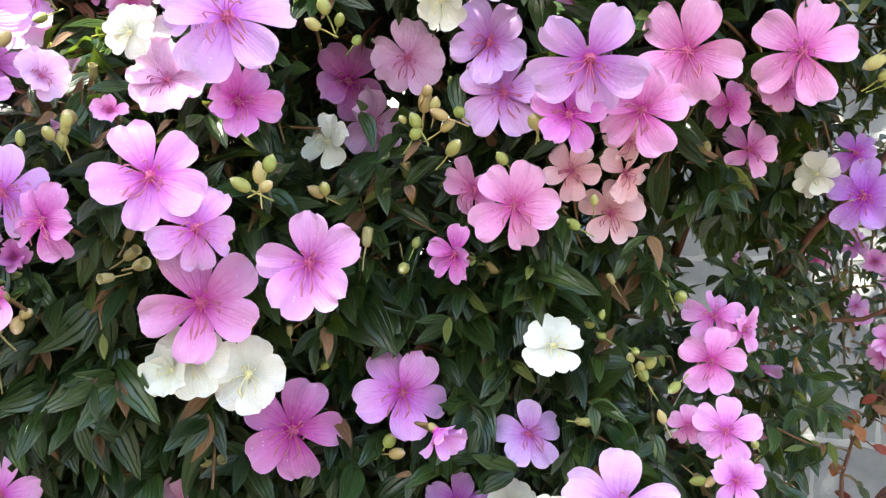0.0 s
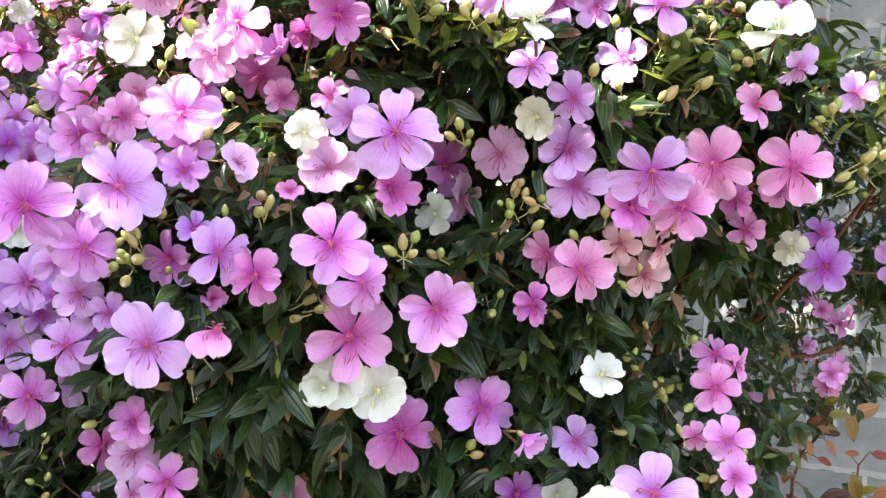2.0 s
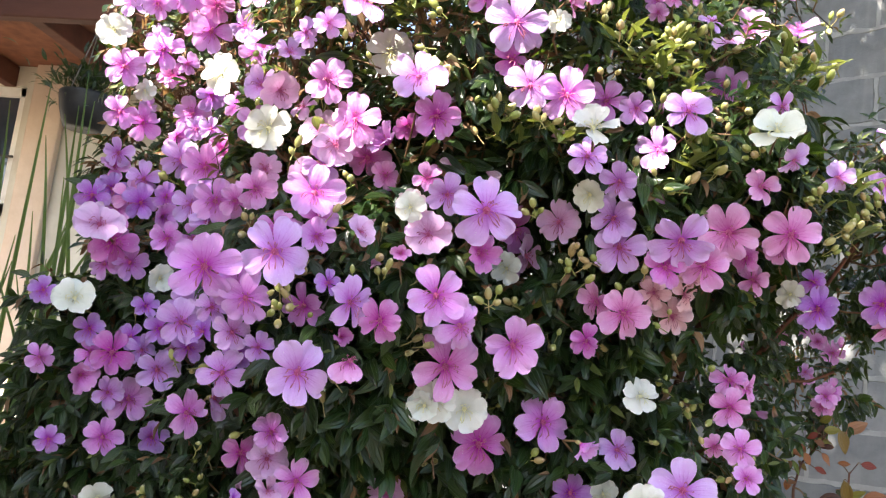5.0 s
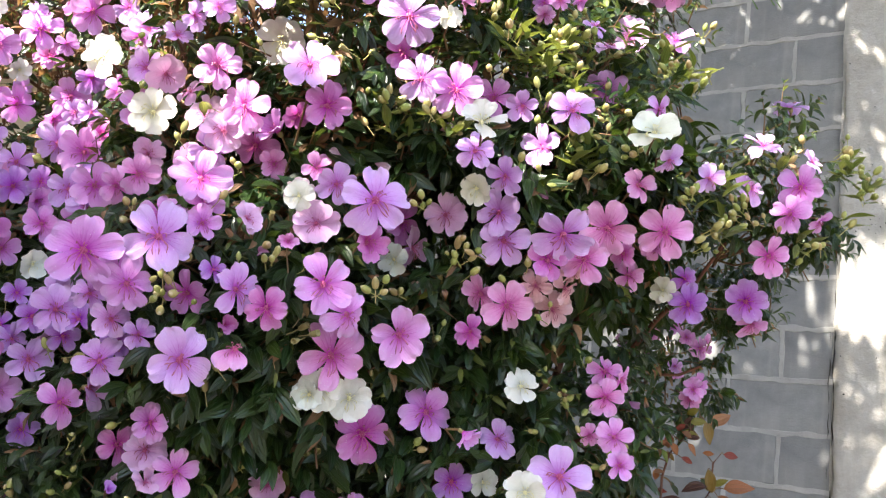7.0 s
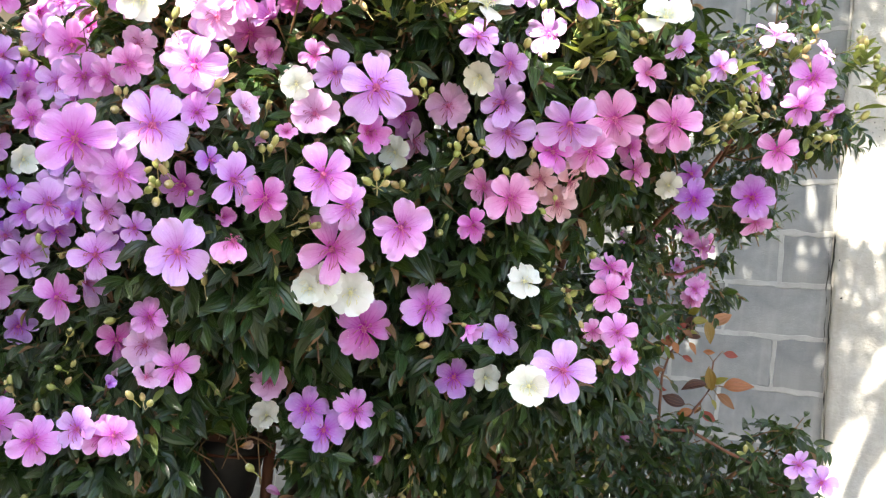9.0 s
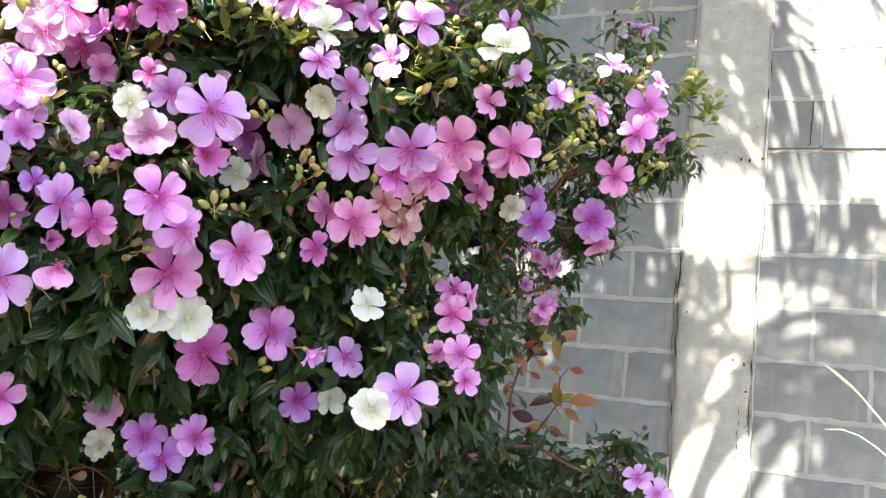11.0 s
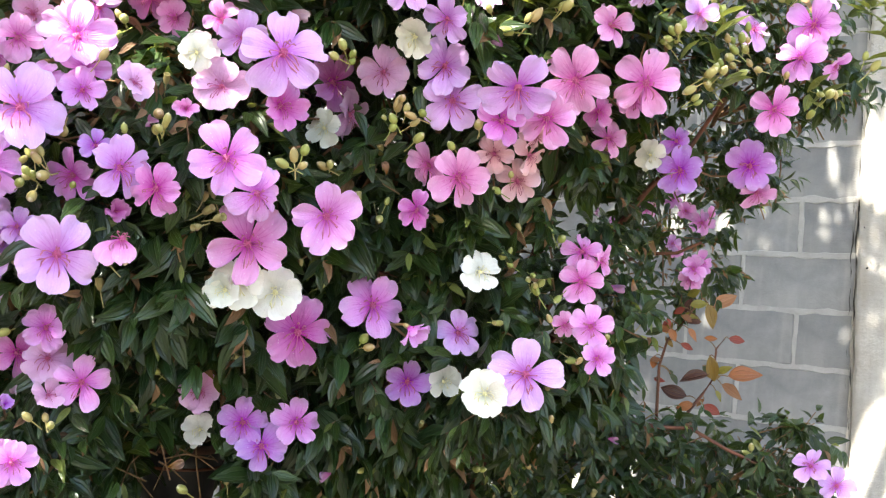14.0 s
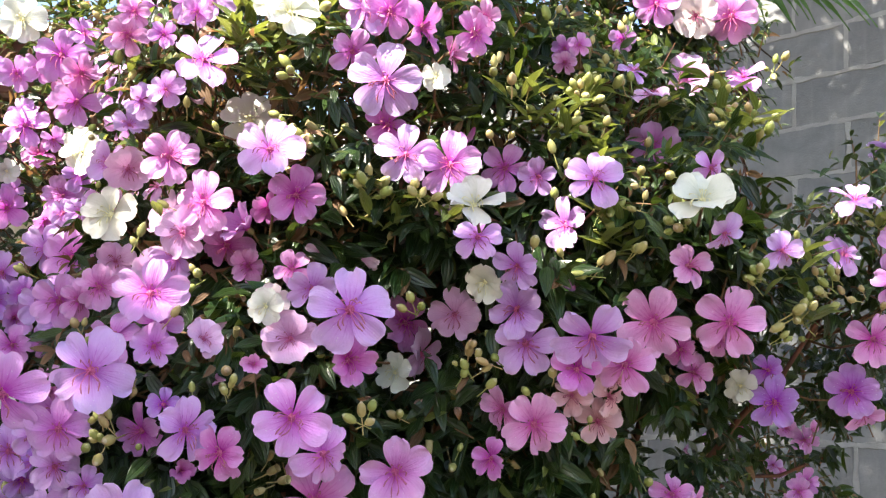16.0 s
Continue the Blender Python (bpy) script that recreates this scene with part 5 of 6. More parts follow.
buds(-0.042, 1.334, 1.881, 7)
buds(0.143, 1.432, 2.058, 10)
buds(0.097, 1.409, 2.154, 4)
buds(0.352, 1.582, 2.093, 10)
buds(0.277, 1.402, 1.885, 5)
buds(0.090, 1.378, 1.824, 3)
buds(0.166, 1.399, 1.814, 3)
buds(-0.657, 1.680, 1.982, 4)
buds(-0.484, 1.385, 1.700, 4)
buds(-0.406, 1.290, 1.560, 9)
buds(-0.360, 1.283, 1.576, 4)
buds(-0.239, 1.301, 1.632, 4)
buds(-0.038, 1.353, 1.748, 3)
buds(0.019, 1.446, 1.686, 2)
buds(0.062, 1.439, 1.703, 2)
buds(0.179, 1.397, 1.888, 4)
buds(0.428, 1.504, 1.788, 3)
buds(0.476, 1.517, 1.834, 3)
buds(0.627, 1.579, 1.812, 3)
buds(0.657, 1.613, 1.976, 5)
buds(-0.104, 1.328, 1.887, 3)
buds(-0.202, 1.281, 2.026, 3)
buds(-0.580, 1.473, 1.478, 3)
buds(-0.330, 1.379, 1.781, 4)
buds(-0.341, 1.323, 1.712, 3)
buds(0.452, 1.797, 2.266, 4)
buds(0.206, 1.673, 2.263, 4)
buds(-0.780, 1.708, 1.840, 3)
buds(-0.386, 1.302, 1.567, 7)
buds(-0.095, 1.367, 1.613, 2)
buds(-0.079, 1.359, 1.686, 3)
buds(0.010, 1.466, 1.694, 2)
buds(0.067, 1.436, 1.710, 3)
buds(0.168, 1.576, 1.442, 1)
buds(0.262, 1.594, 1.503, 3)
buds(0.254, 1.581, 1.437, 3)
buds(0.346, 1.669, 1.427, 3)
buds(-0.208, 1.343, 1.545, 2, spent=True)
buds(-0.344, 1.407, 1.448, 3, spent=True)
buds(-0.365, 1.426, 1.425, 2, spent=True)
buds(0.645, 1.971, 1.241, 2)
buds(-0.027, 1.563, 1.391, 1)
buds(-0.306, 1.533, 1.337, 2, spent=True)
buds(-0.180, 1.532, 1.371, 2, spent=True)
buds(0.171, 1.504, 1.616, 2)
buds(0.370, 1.425, 1.824, 4)
buds(-0.073, 1.339, 1.701, 3)
buds(-0.427, 1.543, 1.724, 4)
buds(0.055, 1.464, 1.718, 2)
buds(0.126, 1.421, 1.685, 4)
buds(-0.090, 1.349, 1.608, 2)
buds(-0.184, 1.328, 1.541, 2, spent=True)
buds(-0.096, 1.477, 1.484, 1, spent=True)
buds(-0.088, 1.527, 1.468, 1)
buds(0.209, 1.582, 1.518, 2)
buds(0.270, 1.580, 1.436, 4)
buds(0.298, 1.613, 1.408, 4)
buds(0.162, 1.590, 1.448, 1)
buds(0.068, 1.607, 1.387, 2, spent=True)
buds(-0.023, 1.568, 1.393, 1)
buds(-0.362, 1.525, 1.745, 1)
buds(-0.007, 1.531, 1.569, 1, spent=True)
buds(-0.007, 1.500, 1.655, 1, spent=True)
buds(0.068, 1.634, 1.464, 2, spent=True)
buds(-0.025, 1.446, 1.570, 2, spent=True)
buds(-0.630, 1.516, 1.480, 4)
buds(-0.364, 1.430, 1.424, 2, spent=True)
buds(-0.468, 1.445, 1.348, 2)
buds(-0.413, 1.459, 1.255, 3)
buds(0.656, 1.640, 2.011, 2)
buds(0.610, 1.641, 1.997, 2)
buds(0.665, 1.619, 1.984, 2)
buds(0.677, 1.611, 1.979, 2)
buds(0.690, 1.585, 1.943, 2)
buds(0.706, 1.574, 1.935, 2)
buds(0.420, 1.451, 1.860, 2)
buds(0.486, 1.533, 1.848, 2)
buds(0.465, 1.516, 1.829, 2)
buds(0.530, 1.571, 1.835, 2)
buds(0.548, 1.582, 1.812, 2)
buds(0.646, 1.572, 1.824, 2)
buds(0.653, 1.570, 1.805, 2)
buds(0.627, 1.580, 1.787, 2)
buds(0.413, 1.484, 1.790, 2)
buds(0.460, 1.541, 1.780, 2)
buds(0.395, 1.505, 1.758, 2)
buds(0.599, 1.587, 1.788, 2)
buds(0.691, 1.565, 1.885, 2)
buds(0.697, 1.566, 1.901, 2)


BUDS_RIGHT = [
    (0.059, 1.351, 2.038), (0.086, 1.377, 2.047), (0.126, 1.433, 2.064), (0.135, 1.448, 2.071), (0.118, 1.401, 2.014), (0.116, 1.410, 2.034),
    (0.198, 1.525, 2.114), (0.188, 1.515, 2.109), (0.163, 1.486, 2.085), (0.144, 1.465, 2.091), (-0.048, 1.341, 1.922), (-0.052, 1.347, 1.898),
    (0.072, 1.372, 1.907), (0.118, 1.381, 1.902), (0.131, 1.386, 1.942), (0.112, 1.385, 1.964), (0.103, 1.376, 1.889), (0.190, 1.385, 1.896),
    (0.187, 1.388, 1.886), (0.227, 1.390, 1.904), (0.225, 1.403, 1.943), (0.218, 1.393, 1.922), (0.234, 1.500, 2.015), (0.259, 1.406, 1.940),
    (0.217, 1.390, 1.891), (0.161, 1.386, 1.878), (0.037, 1.356, 1.968), (0.059, 1.366, 1.972), (0.260, 1.399, 1.879),
]
BUDS_MIDDLE = [
    (0.358, 1.856, 2.284), (0.379, 1.557, 2.085), (0.388, 1.519, 2.058), (0.414, 1.558, 2.078), (0.392, 1.499, 2.038), (0.440, 1.885, 2.230),
    (-0.451, 1.310, 2.044), (-0.430, 1.311, 2.024), (-0.516, 1.378, 1.976), (-0.517, 1.386, 1.967), (-0.728, 1.684, 2.075), (-0.521, 1.427, 1.908),
    (-0.310, 1.328, 1.961), (-0.232, 1.318, 1.978), (-0.200, 1.328, 1.947), (-0.183, 1.325, 1.948), (-0.199, 1.332, 1.937), (-0.212, 1.340, 1.912),
    (-0.220, 1.344, 1.904), (-0.144, 1.319, 1.960), (-0.141, 1.339, 1.908), (-0.110, 1.339, 1.909), (-0.095, 1.342, 1.896), (-0.099, 1.349, 1.884),
    (-0.140, 1.357, 1.864), (-0.105, 1.361, 1.869), (-0.249, 1.363, 1.847), (-0.248, 1.362, 1.854), (-0.388, 1.371, 1.870),
]
BUDS_LEFT = [
    (-0.429, 1.395, 1.837), (-0.435, 1.400, 1.822), (-0.391, 1.374, 1.819), (-0.355, 1.298, 2.037), (-0.351, 1.317, 1.988), (-0.227, 1.346, 1.684),
    (-0.256, 1.328, 1.656), (-0.244, 1.333, 1.661), (-0.254, 1.323, 1.632), (-0.290, 1.316, 1.629), (0.021, 1.437, 1.718), (0.061, 1.444, 1.700),
    (0.011, 1.448, 1.681), (0.028, 1.444, 1.705), (-0.009, 1.409, 1.784), (-0.046, 1.424, 1.759), (0.043, 1.457, 1.671), (0.094, 1.463, 1.664),
    (-0.386, 1.311, 1.557), (-0.407, 1.308, 1.585), (-0.366, 1.303, 1.587), (-0.359, 1.306, 1.624), (-0.342, 1.307, 1.560), (-0.375, 1.303, 1.603),
    (0.358, 1.464, 1.827), (0.370, 1.475, 1.822), (0.496, 1.588, 1.860), (0.507, 1.601, 1.843), (0.480, 1.584, 1.835),
]
for spot in BUDS_RIGHT + BUDS_MIDDLE + BUDS_LEFT:
    buds(*spot, 1, 0.010)

SHOOTS = [
    (0.680, 1.605, 1.950), (0.690, 1.585, 1.900), (0.650, 1.635, 2.000), (0.655, 1.590, 1.820), (0.600, 1.605, 1.800), (0.450, 1.530, 1.790),
    (0.420, 1.470, 1.850), (0.560, 1.610, 1.930),
    (0.118, 1.415, 2.000), (0.169, 1.443, 1.988), (0.214, 1.553, 2.099), (0.143, 1.475, 2.069), (-0.008, 1.380, 1.873), (-0.086, 1.372, 1.874),
    (-0.115, 1.366, 1.886), (0.167, 1.406, 1.863), (0.199, 1.416, 1.856), (-0.483, 1.384, 1.960), (-0.434, 1.320, 2.055), (-0.226, 1.295, 2.075),
    (-0.280, 1.305, 2.057), (-0.701, 1.713, 2.025), (-0.390, 1.385, 1.883), (0.375, 1.531, 2.054), (0.348, 1.617, 2.118), (0.075, 1.384, 2.018),
    (0.375, 1.479, 1.838), (-0.289, 1.295, 2.099), (-0.184, 1.291, 2.104), (-0.257, 1.314, 2.030),
]


def young_shoots():
    """Leafy tips of new growth that stand up between the flowers, each with buds."""
    rng = np.random.default_rng(31)
    tv = blade(6, 2, 0.30, 0.45, 0.30, 0.12)
    for spot in SHOOTS:
        n = 13
        q = np.array(spot) + rng.normal(0, 0.010, (n, 3)) + np.linspace(-0.02, 0.02, n)[:, None] * [0, 0, 1]
        a = np.arange(n) * 2.4 + rng.uniform(0, 6)
        way = np.stack([np.cos(a), np.sin(a) * 0.8 - 0.25, rng.uniform(0.1, 0.9, n)], -1)
        fr = leaf_frames(way, np.tile([0, -0.3, 1.0], (n, 1)) + rng.normal(0, 0.2, (n, 3)))
        tip = q + way / np.linalg.norm(way, axis=1)[:, None] * 0.035
        ok = clear_of_flowers(q, 0.07, 0.8) & clear_of_flowers(tip, 0.07, 0.8)
        if ok.sum() < 3:
            continue
        size = rng.uniform(0.034, 0.058, n)
        spread_leaves("young_shoot", tv, q[ok], fr[ok], size[ok], LEAF_YOUNG, shrub, "fresh yellow-green leafy shoot", nv=6)
        buds(*(np.array(spot) + (0, -0.01, 0.012)), 2, 0.032)


young_shoots()


def litter():
    """Spent cups and a few withered petals scattered over the crown."""
    rng = np.random.default_rng(77)
    n = 900
    x, z = rng.uniform(-0.85, 0.40, n), rng.uniform(1.0, 2.4, n)
    p = np.stack([x, crown_front(x, z) + rng.uniform(-0.015, 0.02, n), z], -1)
    p = p[(crown_gap(x, z) < 0.11) & clear_of_flowers(p, 0.14, 1.0)]
    for i, q in enumerate(p[:210]):
        if i % 3:
            buds(*q, 1 + i % 2, 0.02, spent=i % 2 == 0)
        else:
            m = Matrix.Translation(q) @ Matrix.LocRotScale(None, Euler(rng.uniform(-3, 3, 3)), Vector((0.018, 0.024, 0.05)) * rng.uniform(0.7, 1.15))
            pe = part("withered_petal", PETALS_OPEN[i % 12], shrub, m, label="shrivelled fallen petal")
            c = ((0.36, 0.15, 0.30), (0.30, 0.16, 0.09), (0.44, 0.28, 0.36))[i // 3 % 3]
            pe.color = (*c, 1.0)


litter()


# ---- plant with rust-coloured leaves ----
def rust_plant():
    rng = random.Random(3)
    base = root("rose_plant", 0.52, 2.12, 0, "thin garden plant with rust-coloured and dark leaves beside the wall", "plant")
    shapes = []
    for w, fo, dr, tw in ((0.52, 0.16, 0.12, 0.1), (0.46, 0.35, 0.25, -0.3), (0.56, 0.10, 0.20, 0.3)):
        v, uv = blade(8, 4, w, 0.48, fo, dr, tw, 0.65)
        shapes.append(grid_mesh("leaf", v, sheet(8, 4), uv, (LEAF_RUST,)))
    tones = {"O": (0.20, 0.13, 0.025), "S": (0.42, 0.20, 0.10), "Y": (0.22, 0.21, 0.03), "G": (0.03, 0.07, 0.02), "R": (0.34, 0.12, 0.04), "C": (0.24, 0.035, 0.025), "B": (0.22, 0.09, 0.03), "M": (0.06, 0.022, 0.018)}
    lines = [[(0.52, 2.12, -0.02), (0.51, 2.13, 0.6), (0.502, 2.14, 1.284), (0.501, 2.14, 1.375), (0.514, 2.14, 1.428), (0.547, 2.14, 1.471), (0.577, 2.14, 1.516)],
             [(0.515, 2.13, 0.95), (0.542, 2.14, 1.236), (0.564, 2.14, 1.290), (0.588, 2.14, 1.324), (0.609, 2.14, 1.359), (0.611, 2.14, 1.418), (0.626, 2.14, 1.439)]]
    nodes = []
    for p in lines:
        part("stem", grid_mesh("stem", *tube(p, np.linspace(0.0045, 0.0014, len(p)), 6), mats=(BARK,)), base)
        for a, c in zip(p[1:], p[2:]):
            nodes += [Vector(a).lerp(Vector(c), f) for f in (0.0, 0.33, 0.66, 1.0)]
    leaves = [(0.597, 2.140, 1.482, 0.053, 0.35, 0.07, -0.93, "O"), (0.634, 2.192, 1.516, 0.061, 0.86, -0.07, 0.50, "S"), (0.557, 2.070, 1.503, 0.035, 0.96, -0.06, 0.26, "Y"), (0.566, 2.180, 1.479, 0.033, 1.00, -0.03, -0.08, "Y"),
              (0.489, 2.156, 1.442, 0.036, -0.96, 0.06, -0.26, "G"), (0.513, 2.079, 1.439, 0.029, 0.58, 0.05, -0.81, "R"), (0.522, 2.206, 1.462, 0.022, 0.57, -0.09, 0.82, "C"), (0.548, 2.113, 1.418, 0.029, 0.94, 0.0, -0.33, "C"),
              (0.558, 2.110, 1.443, 0.032, 0.71, 0.04, -0.70, "R"), (0.668, 2.207, 1.439, 0.034, 1.00, -0.03, -0.08, "C"), (0.592, 2.081, 1.379, 0.054, 0.27, 0.08, -0.96, "O"), (0.674, 2.152, 1.374, 0.069, 0.96, -0.06, 0.26, "R")]
    leaves += [(0.659, 2.184, 1.334, 0.053, 0.87, 0.01, -0.49, "B"), (0.555, 2.070, 1.364, 0.054, -0.98, 0.05, -0.18, "M"), (0.543, 2.189, 1.323, 0.053, -0.97, 0.01, 0.25, "M"), (0.611, 2.144, 1.297, 0.039, 0.91, 0.0, -0.42, "C"),
               (0.446, 2.085, 1.407, 0.038, -0.96, 0.06, -0.26, "B"), (0.502, 2.209, 1.379, 0.028, -0.08, 0.09, -0.99, "R")]
    for i in range(22):
        q = nodes[6 + rng.randrange(len(nodes) - 6)]
        if q.z > 1.15:
            leaves.append((q.x + rng.uniform(-0.035, 0.035), q.y + rng.uniform(-0.04, 0.03), q.z + rng.uniform(-0.03, 0.02), rng.uniform(0.018, 0.034), rng.uniform(-1, 1), rng.uniform(-0.4, 0.2), rng.uniform(-0.9, 0.5), "MRCBGYO"[i % 7]))
    for i, (x, y, z, s, dx, dy, dz, tone) in enumerate(leaves):
        f = leaf_frames(np.array([[dx, dy, dz]]), np.array([[rng.uniform(-0.5, 0.5), -0.8, rng.uniform(0.1, 0.6)]]))[0]
        st = Vector((x, y, z)) - Vector(f[:, 1]) * s * 0.5
        leaf = part("leaf", shapes[i % 3], base, Matrix([[*(f[r] * s), st[r]] for r in range(3)] + [[0, 0, 0, 1]]))
        leaf.color = (*tones[tone], 1.0)
        near = min(nodes, key=lambda q: (q - st).length)
        part("leaf_stalk", grid_mesh("leaf_stalk", *tube(curve_points(st, near, (0, 0, 0.004), 4), 0.0011, 4), mats=(TWIG,)), base)


rust_plant()


# ---- black pot on a rusty stake, below the shrub ----
def potted_stake():
    x, y = -0.41, 2.02
    base = root("plant_pot", x, y, 0, "black plastic plant pot with a brown rim on a rusty stake", "pot")
    v, f = lathe([(0.001, 1.035), (0.062, 1.035), (0.078, 1.12), (0.082, 1.150), (0.074, 1.150), (0.070, 1.12), (0.064, 1.11), (0.001, 1.105)], 28)
    part("body", grid_mesh("pot_body", v, f, mats=(POT,)), base, Matrix.Translation((x, y, 0)))
    v, f = lathe([(0.073, 1.148), (0.085, 1.148), (0.087, 1.156), (0.082, 1.164), (0.074, 1.160), (0.073, 1.148)], 28)
    part("rim", grid_mesh("pot_rim", v, f, mats=(RIM,)), base, Matrix.Translation((x, y, 0)), label="brown rolled pot rim")
    p = curve_points((-0.315, 2.05, -0.05), (-0.326, 2.045, 1.145), (0.004, 0, 0), 8)
    part("stake", grid_mesh("stake", *tube(p, 0.012, 8), mats=(RUST,)), base, label="rusty brown stake")
    ring = [(x + 0.080 * math.cos(a), y + 0.080 * math.sin(a), 1.12) for a in np.linspace(0.3, 2 * math.pi + 0.1, 26)] + [(-0.326, 2.045, 1.12)]
    part("ring", grid_mesh("ring", *tube(ring, 0.003, 5), mats=(RUST,)), base)


potted_stake()


# ---- hanging pot under the eave ----
def hanging_pot():
    x, y, z = -2.06, 3.39, 2.40
    base = root("hanging_pot", x, y, z, "black hanging pot of fern on thin cords under the eave", "pot")
    T = Matrix.Translation((x, y, z))
    v, f = lathe([(0.001, 0.0), (0.075, 0.0), (0.10, 0.07), (0.112, 0.13), (0.112, 0.142), (0.102, 0.142), (0.097, 0.11), (0.001, 0.10)], 24)
    part("body", grid_mesh("hanging_body", v, f, mats=(POT,)), base, T)
    for i in range(3):
        a = i * 2.1 + 0.4
        p = [(x + 0.108 * math.cos(a), y + 0.108 * math.sin(a), z + 0.138), (x + 0.055 * math.cos(a), y + 0.055 * math.sin(a), z + 0.30), (x, y, z + 0.46)]
        part("cord", grid_mesh("cord", *tube(p, 0.003, 5), mats=(CORD,)), base)
    v, f = tube([(x, y, z + 0.45), (x + 0.012, y, z + 0.48), (x, y, z + 0.52), (x, y + 0.002, z + 0.60)], 0.005, 6)
    part("hook", grid_mesh("hook", v, f, mats=(IRON,)), base)
    rng = np.random.default_rng(9)
    n = 420
    q = np.array([x, y, z + 0.16]) + rng.normal(0, 1, (n, 3)) * (0.08, 0.07, 0.04) + np.array([0, 0, 0.03])
    fr = leaf_frames((q - [x, y, z + 0.05]) + rng.normal(0, 0.10, (n, 3)), rng.normal(0, 0.4, (n, 3)) + [0, -0.3, 0.8])
    spread_leaves("fern", blade(4, 2, 0.26, 0.4, 0.2, 0.3), q, fr, rng.uniform(0.03, 0.075, n), LEAF, base, "small green and brown fern leaves", nv=4)


hanging_pot()


# ---- strap-leaved plant at the side ----
def strap_plant():
    rng = random.Random(17)
    base = root("strap_leaf_plant", -1.62, 2.62, 0, "tall plant with long narrow arching green leaves", "plant")
    for i in range(64):
        x0, y0 = -1.62 + rng.uniform(-0.22, 0.22), 2.62 + rng.uniform(-0.14, 0.14)
        lean, ln = rng.uniform(-0.75, 0.75), rng.uniform(0.9, 1.35)
        out = Vector((lean, rng.uniform(-0.35, 0.25), 0))
        t = np.linspace(0, 1, 13)
        top = 1.95 + rng.uniform(-0.35, 0.65)
        c = np.stack([x0 + out.x * t**2 * 0.9, y0 + out.y * t**2 * 0.9, top * (t - 0.22 * t**3 * abs(lean) * 1.6)], -1)
        w = 0.015 * np.sin(np.pi * np.clip(t * 0.93 + 0.07, 0, 1)) ** 0.6 + 0.0008
        side = np.array([0.75, -0.2, 0.15 * lean])
        fold = np.array([0, -0.004, 0])
        v = np.stack([c - side * w[:, None], c + fold, c + side * w[:, None]], 1).reshape(-1, 3)
        uv = np.stack([np.tile([0, 0.5, 1], 13), np.repeat(t, 3)], -1)
        part("leaf", grid_mesh("strap_leaf", v, sheet(12, 2), uv, (LEAF_STRAP,)), base)


strap_plant()


# ---- dry grass stalks by the wall ----
def dry_grass():
    base = root("dry_grass", 1.15, 1.05, 0, "pale dry grass stalks with withered tips", "grass")
    foot = (1.15, 1.05, -0.02)
    p = [foot, (1.10, 1.07, 0.5), (1.0, 1.10, 1.05), (0.90, 1.145, 1.27), (0.847, 1.173, 1.348), (0.814, 1.196, 1.398), (0.790, 1.211, 1.430), (0.777, 1.219, 1.445), (0.758, 1.229, 1.462), (0.747, 1.235, 1.471)]
    part("stalk", grid_mesh("stalk", *tube(p, [0.0035, 0.0032, 0.0028, 0.0022, 0.0015, 0.0012, 0.0013, 0.0024, 0.0026, 0.0006], 6), mats=(STRAW,)), base)
    p = [foot, (1.08, 1.09, 0.6), (0.93, 1.14, 1.20), (0.855, 1.170, 1.325), (0.826, 1.186, 1.350), (0.803, 1.202, 1.371), (0.785, 1.212, 1.383), (0.768, 1.222, 1.388), (0.750, 1.233, 1.386)]
    part("stalk", grid_mesh("stalk", *tube(p, [0.003, 0.0026, 0.002, 0.0014, 0.0010, 0.0008, 0.0008, 0.0009, 0.0004], 6), mats=(STRAW,)), base)
    p = [foot, (1.16, 1.07, 0.6), (1.0, 1.11, 1.18), (0.86, 1.168, 1.33), (0.834, 1.182, 1.352), (0.838, 1.179, 1.336), (0.825, 1.186, 1.322)]
    part("withered_leaf", grid_mesh("withered_leaf", *tube(p, [0.003, 0.003, 0.003, 0.0035, 0.004, 0.0035, 0.001], 6), mats=(RUST,)), base, label="withered brown leaf")


dry_grass()


# ---- palms added mostly out of view to shade the place ----
def frond_frame(top, az, rise, length, droop, pairs, size):
    """Centre line, leaflet feet, ways and sizes of one feather frond."""
    a = np.radians(az)
    out = np.array([np.cos(a), np.sin(a), 0.0])
    t = np.linspace(0, 1, 24)[:, None]
    c = np.asarray(top, float) + out * length * (t - 0.10 * t**2) + np.array([0, 0, 1.0]) * length * (rise * t - (rise + droop) * t**2.2)
    d = np.gradient(c, axis=0)
    d /= np.linalg.norm(d, axis=1)[:, None]
    k = np.linspace(3, 22.9, pairs)
    j = k.astype(int)
    foot = c[j] + (c[np.minimum(j + 1, 23)] - c[j]) * (k - j)[:, None]
    s = np.cross(d[j], [0, 0, 1.0])
    s /= np.linalg.norm(s, axis=1)[:, None]
    wob = np.sin(np.arange(pairs)[:, None] * np.array([2.3, 3.1, 4.7]) + az) * 0.09
    ways = np.concatenate([sg * s * 0.9 + d[j] * 0.65 + np.array([0, 0, -0.32]) + wob for sg in (-1, 1)])
    ln = size * np.sin(np.pi * np.clip(k / 23 * 0.88 + 0.10, 0, 1)) ** 0.7 * (1 + 0.12 * np.sin(np.arange(pairs) * 1.9 + az)) + 0.05
    return c, np.concatenate([foot, foot]), ways, np.concatenate([ln, ln])


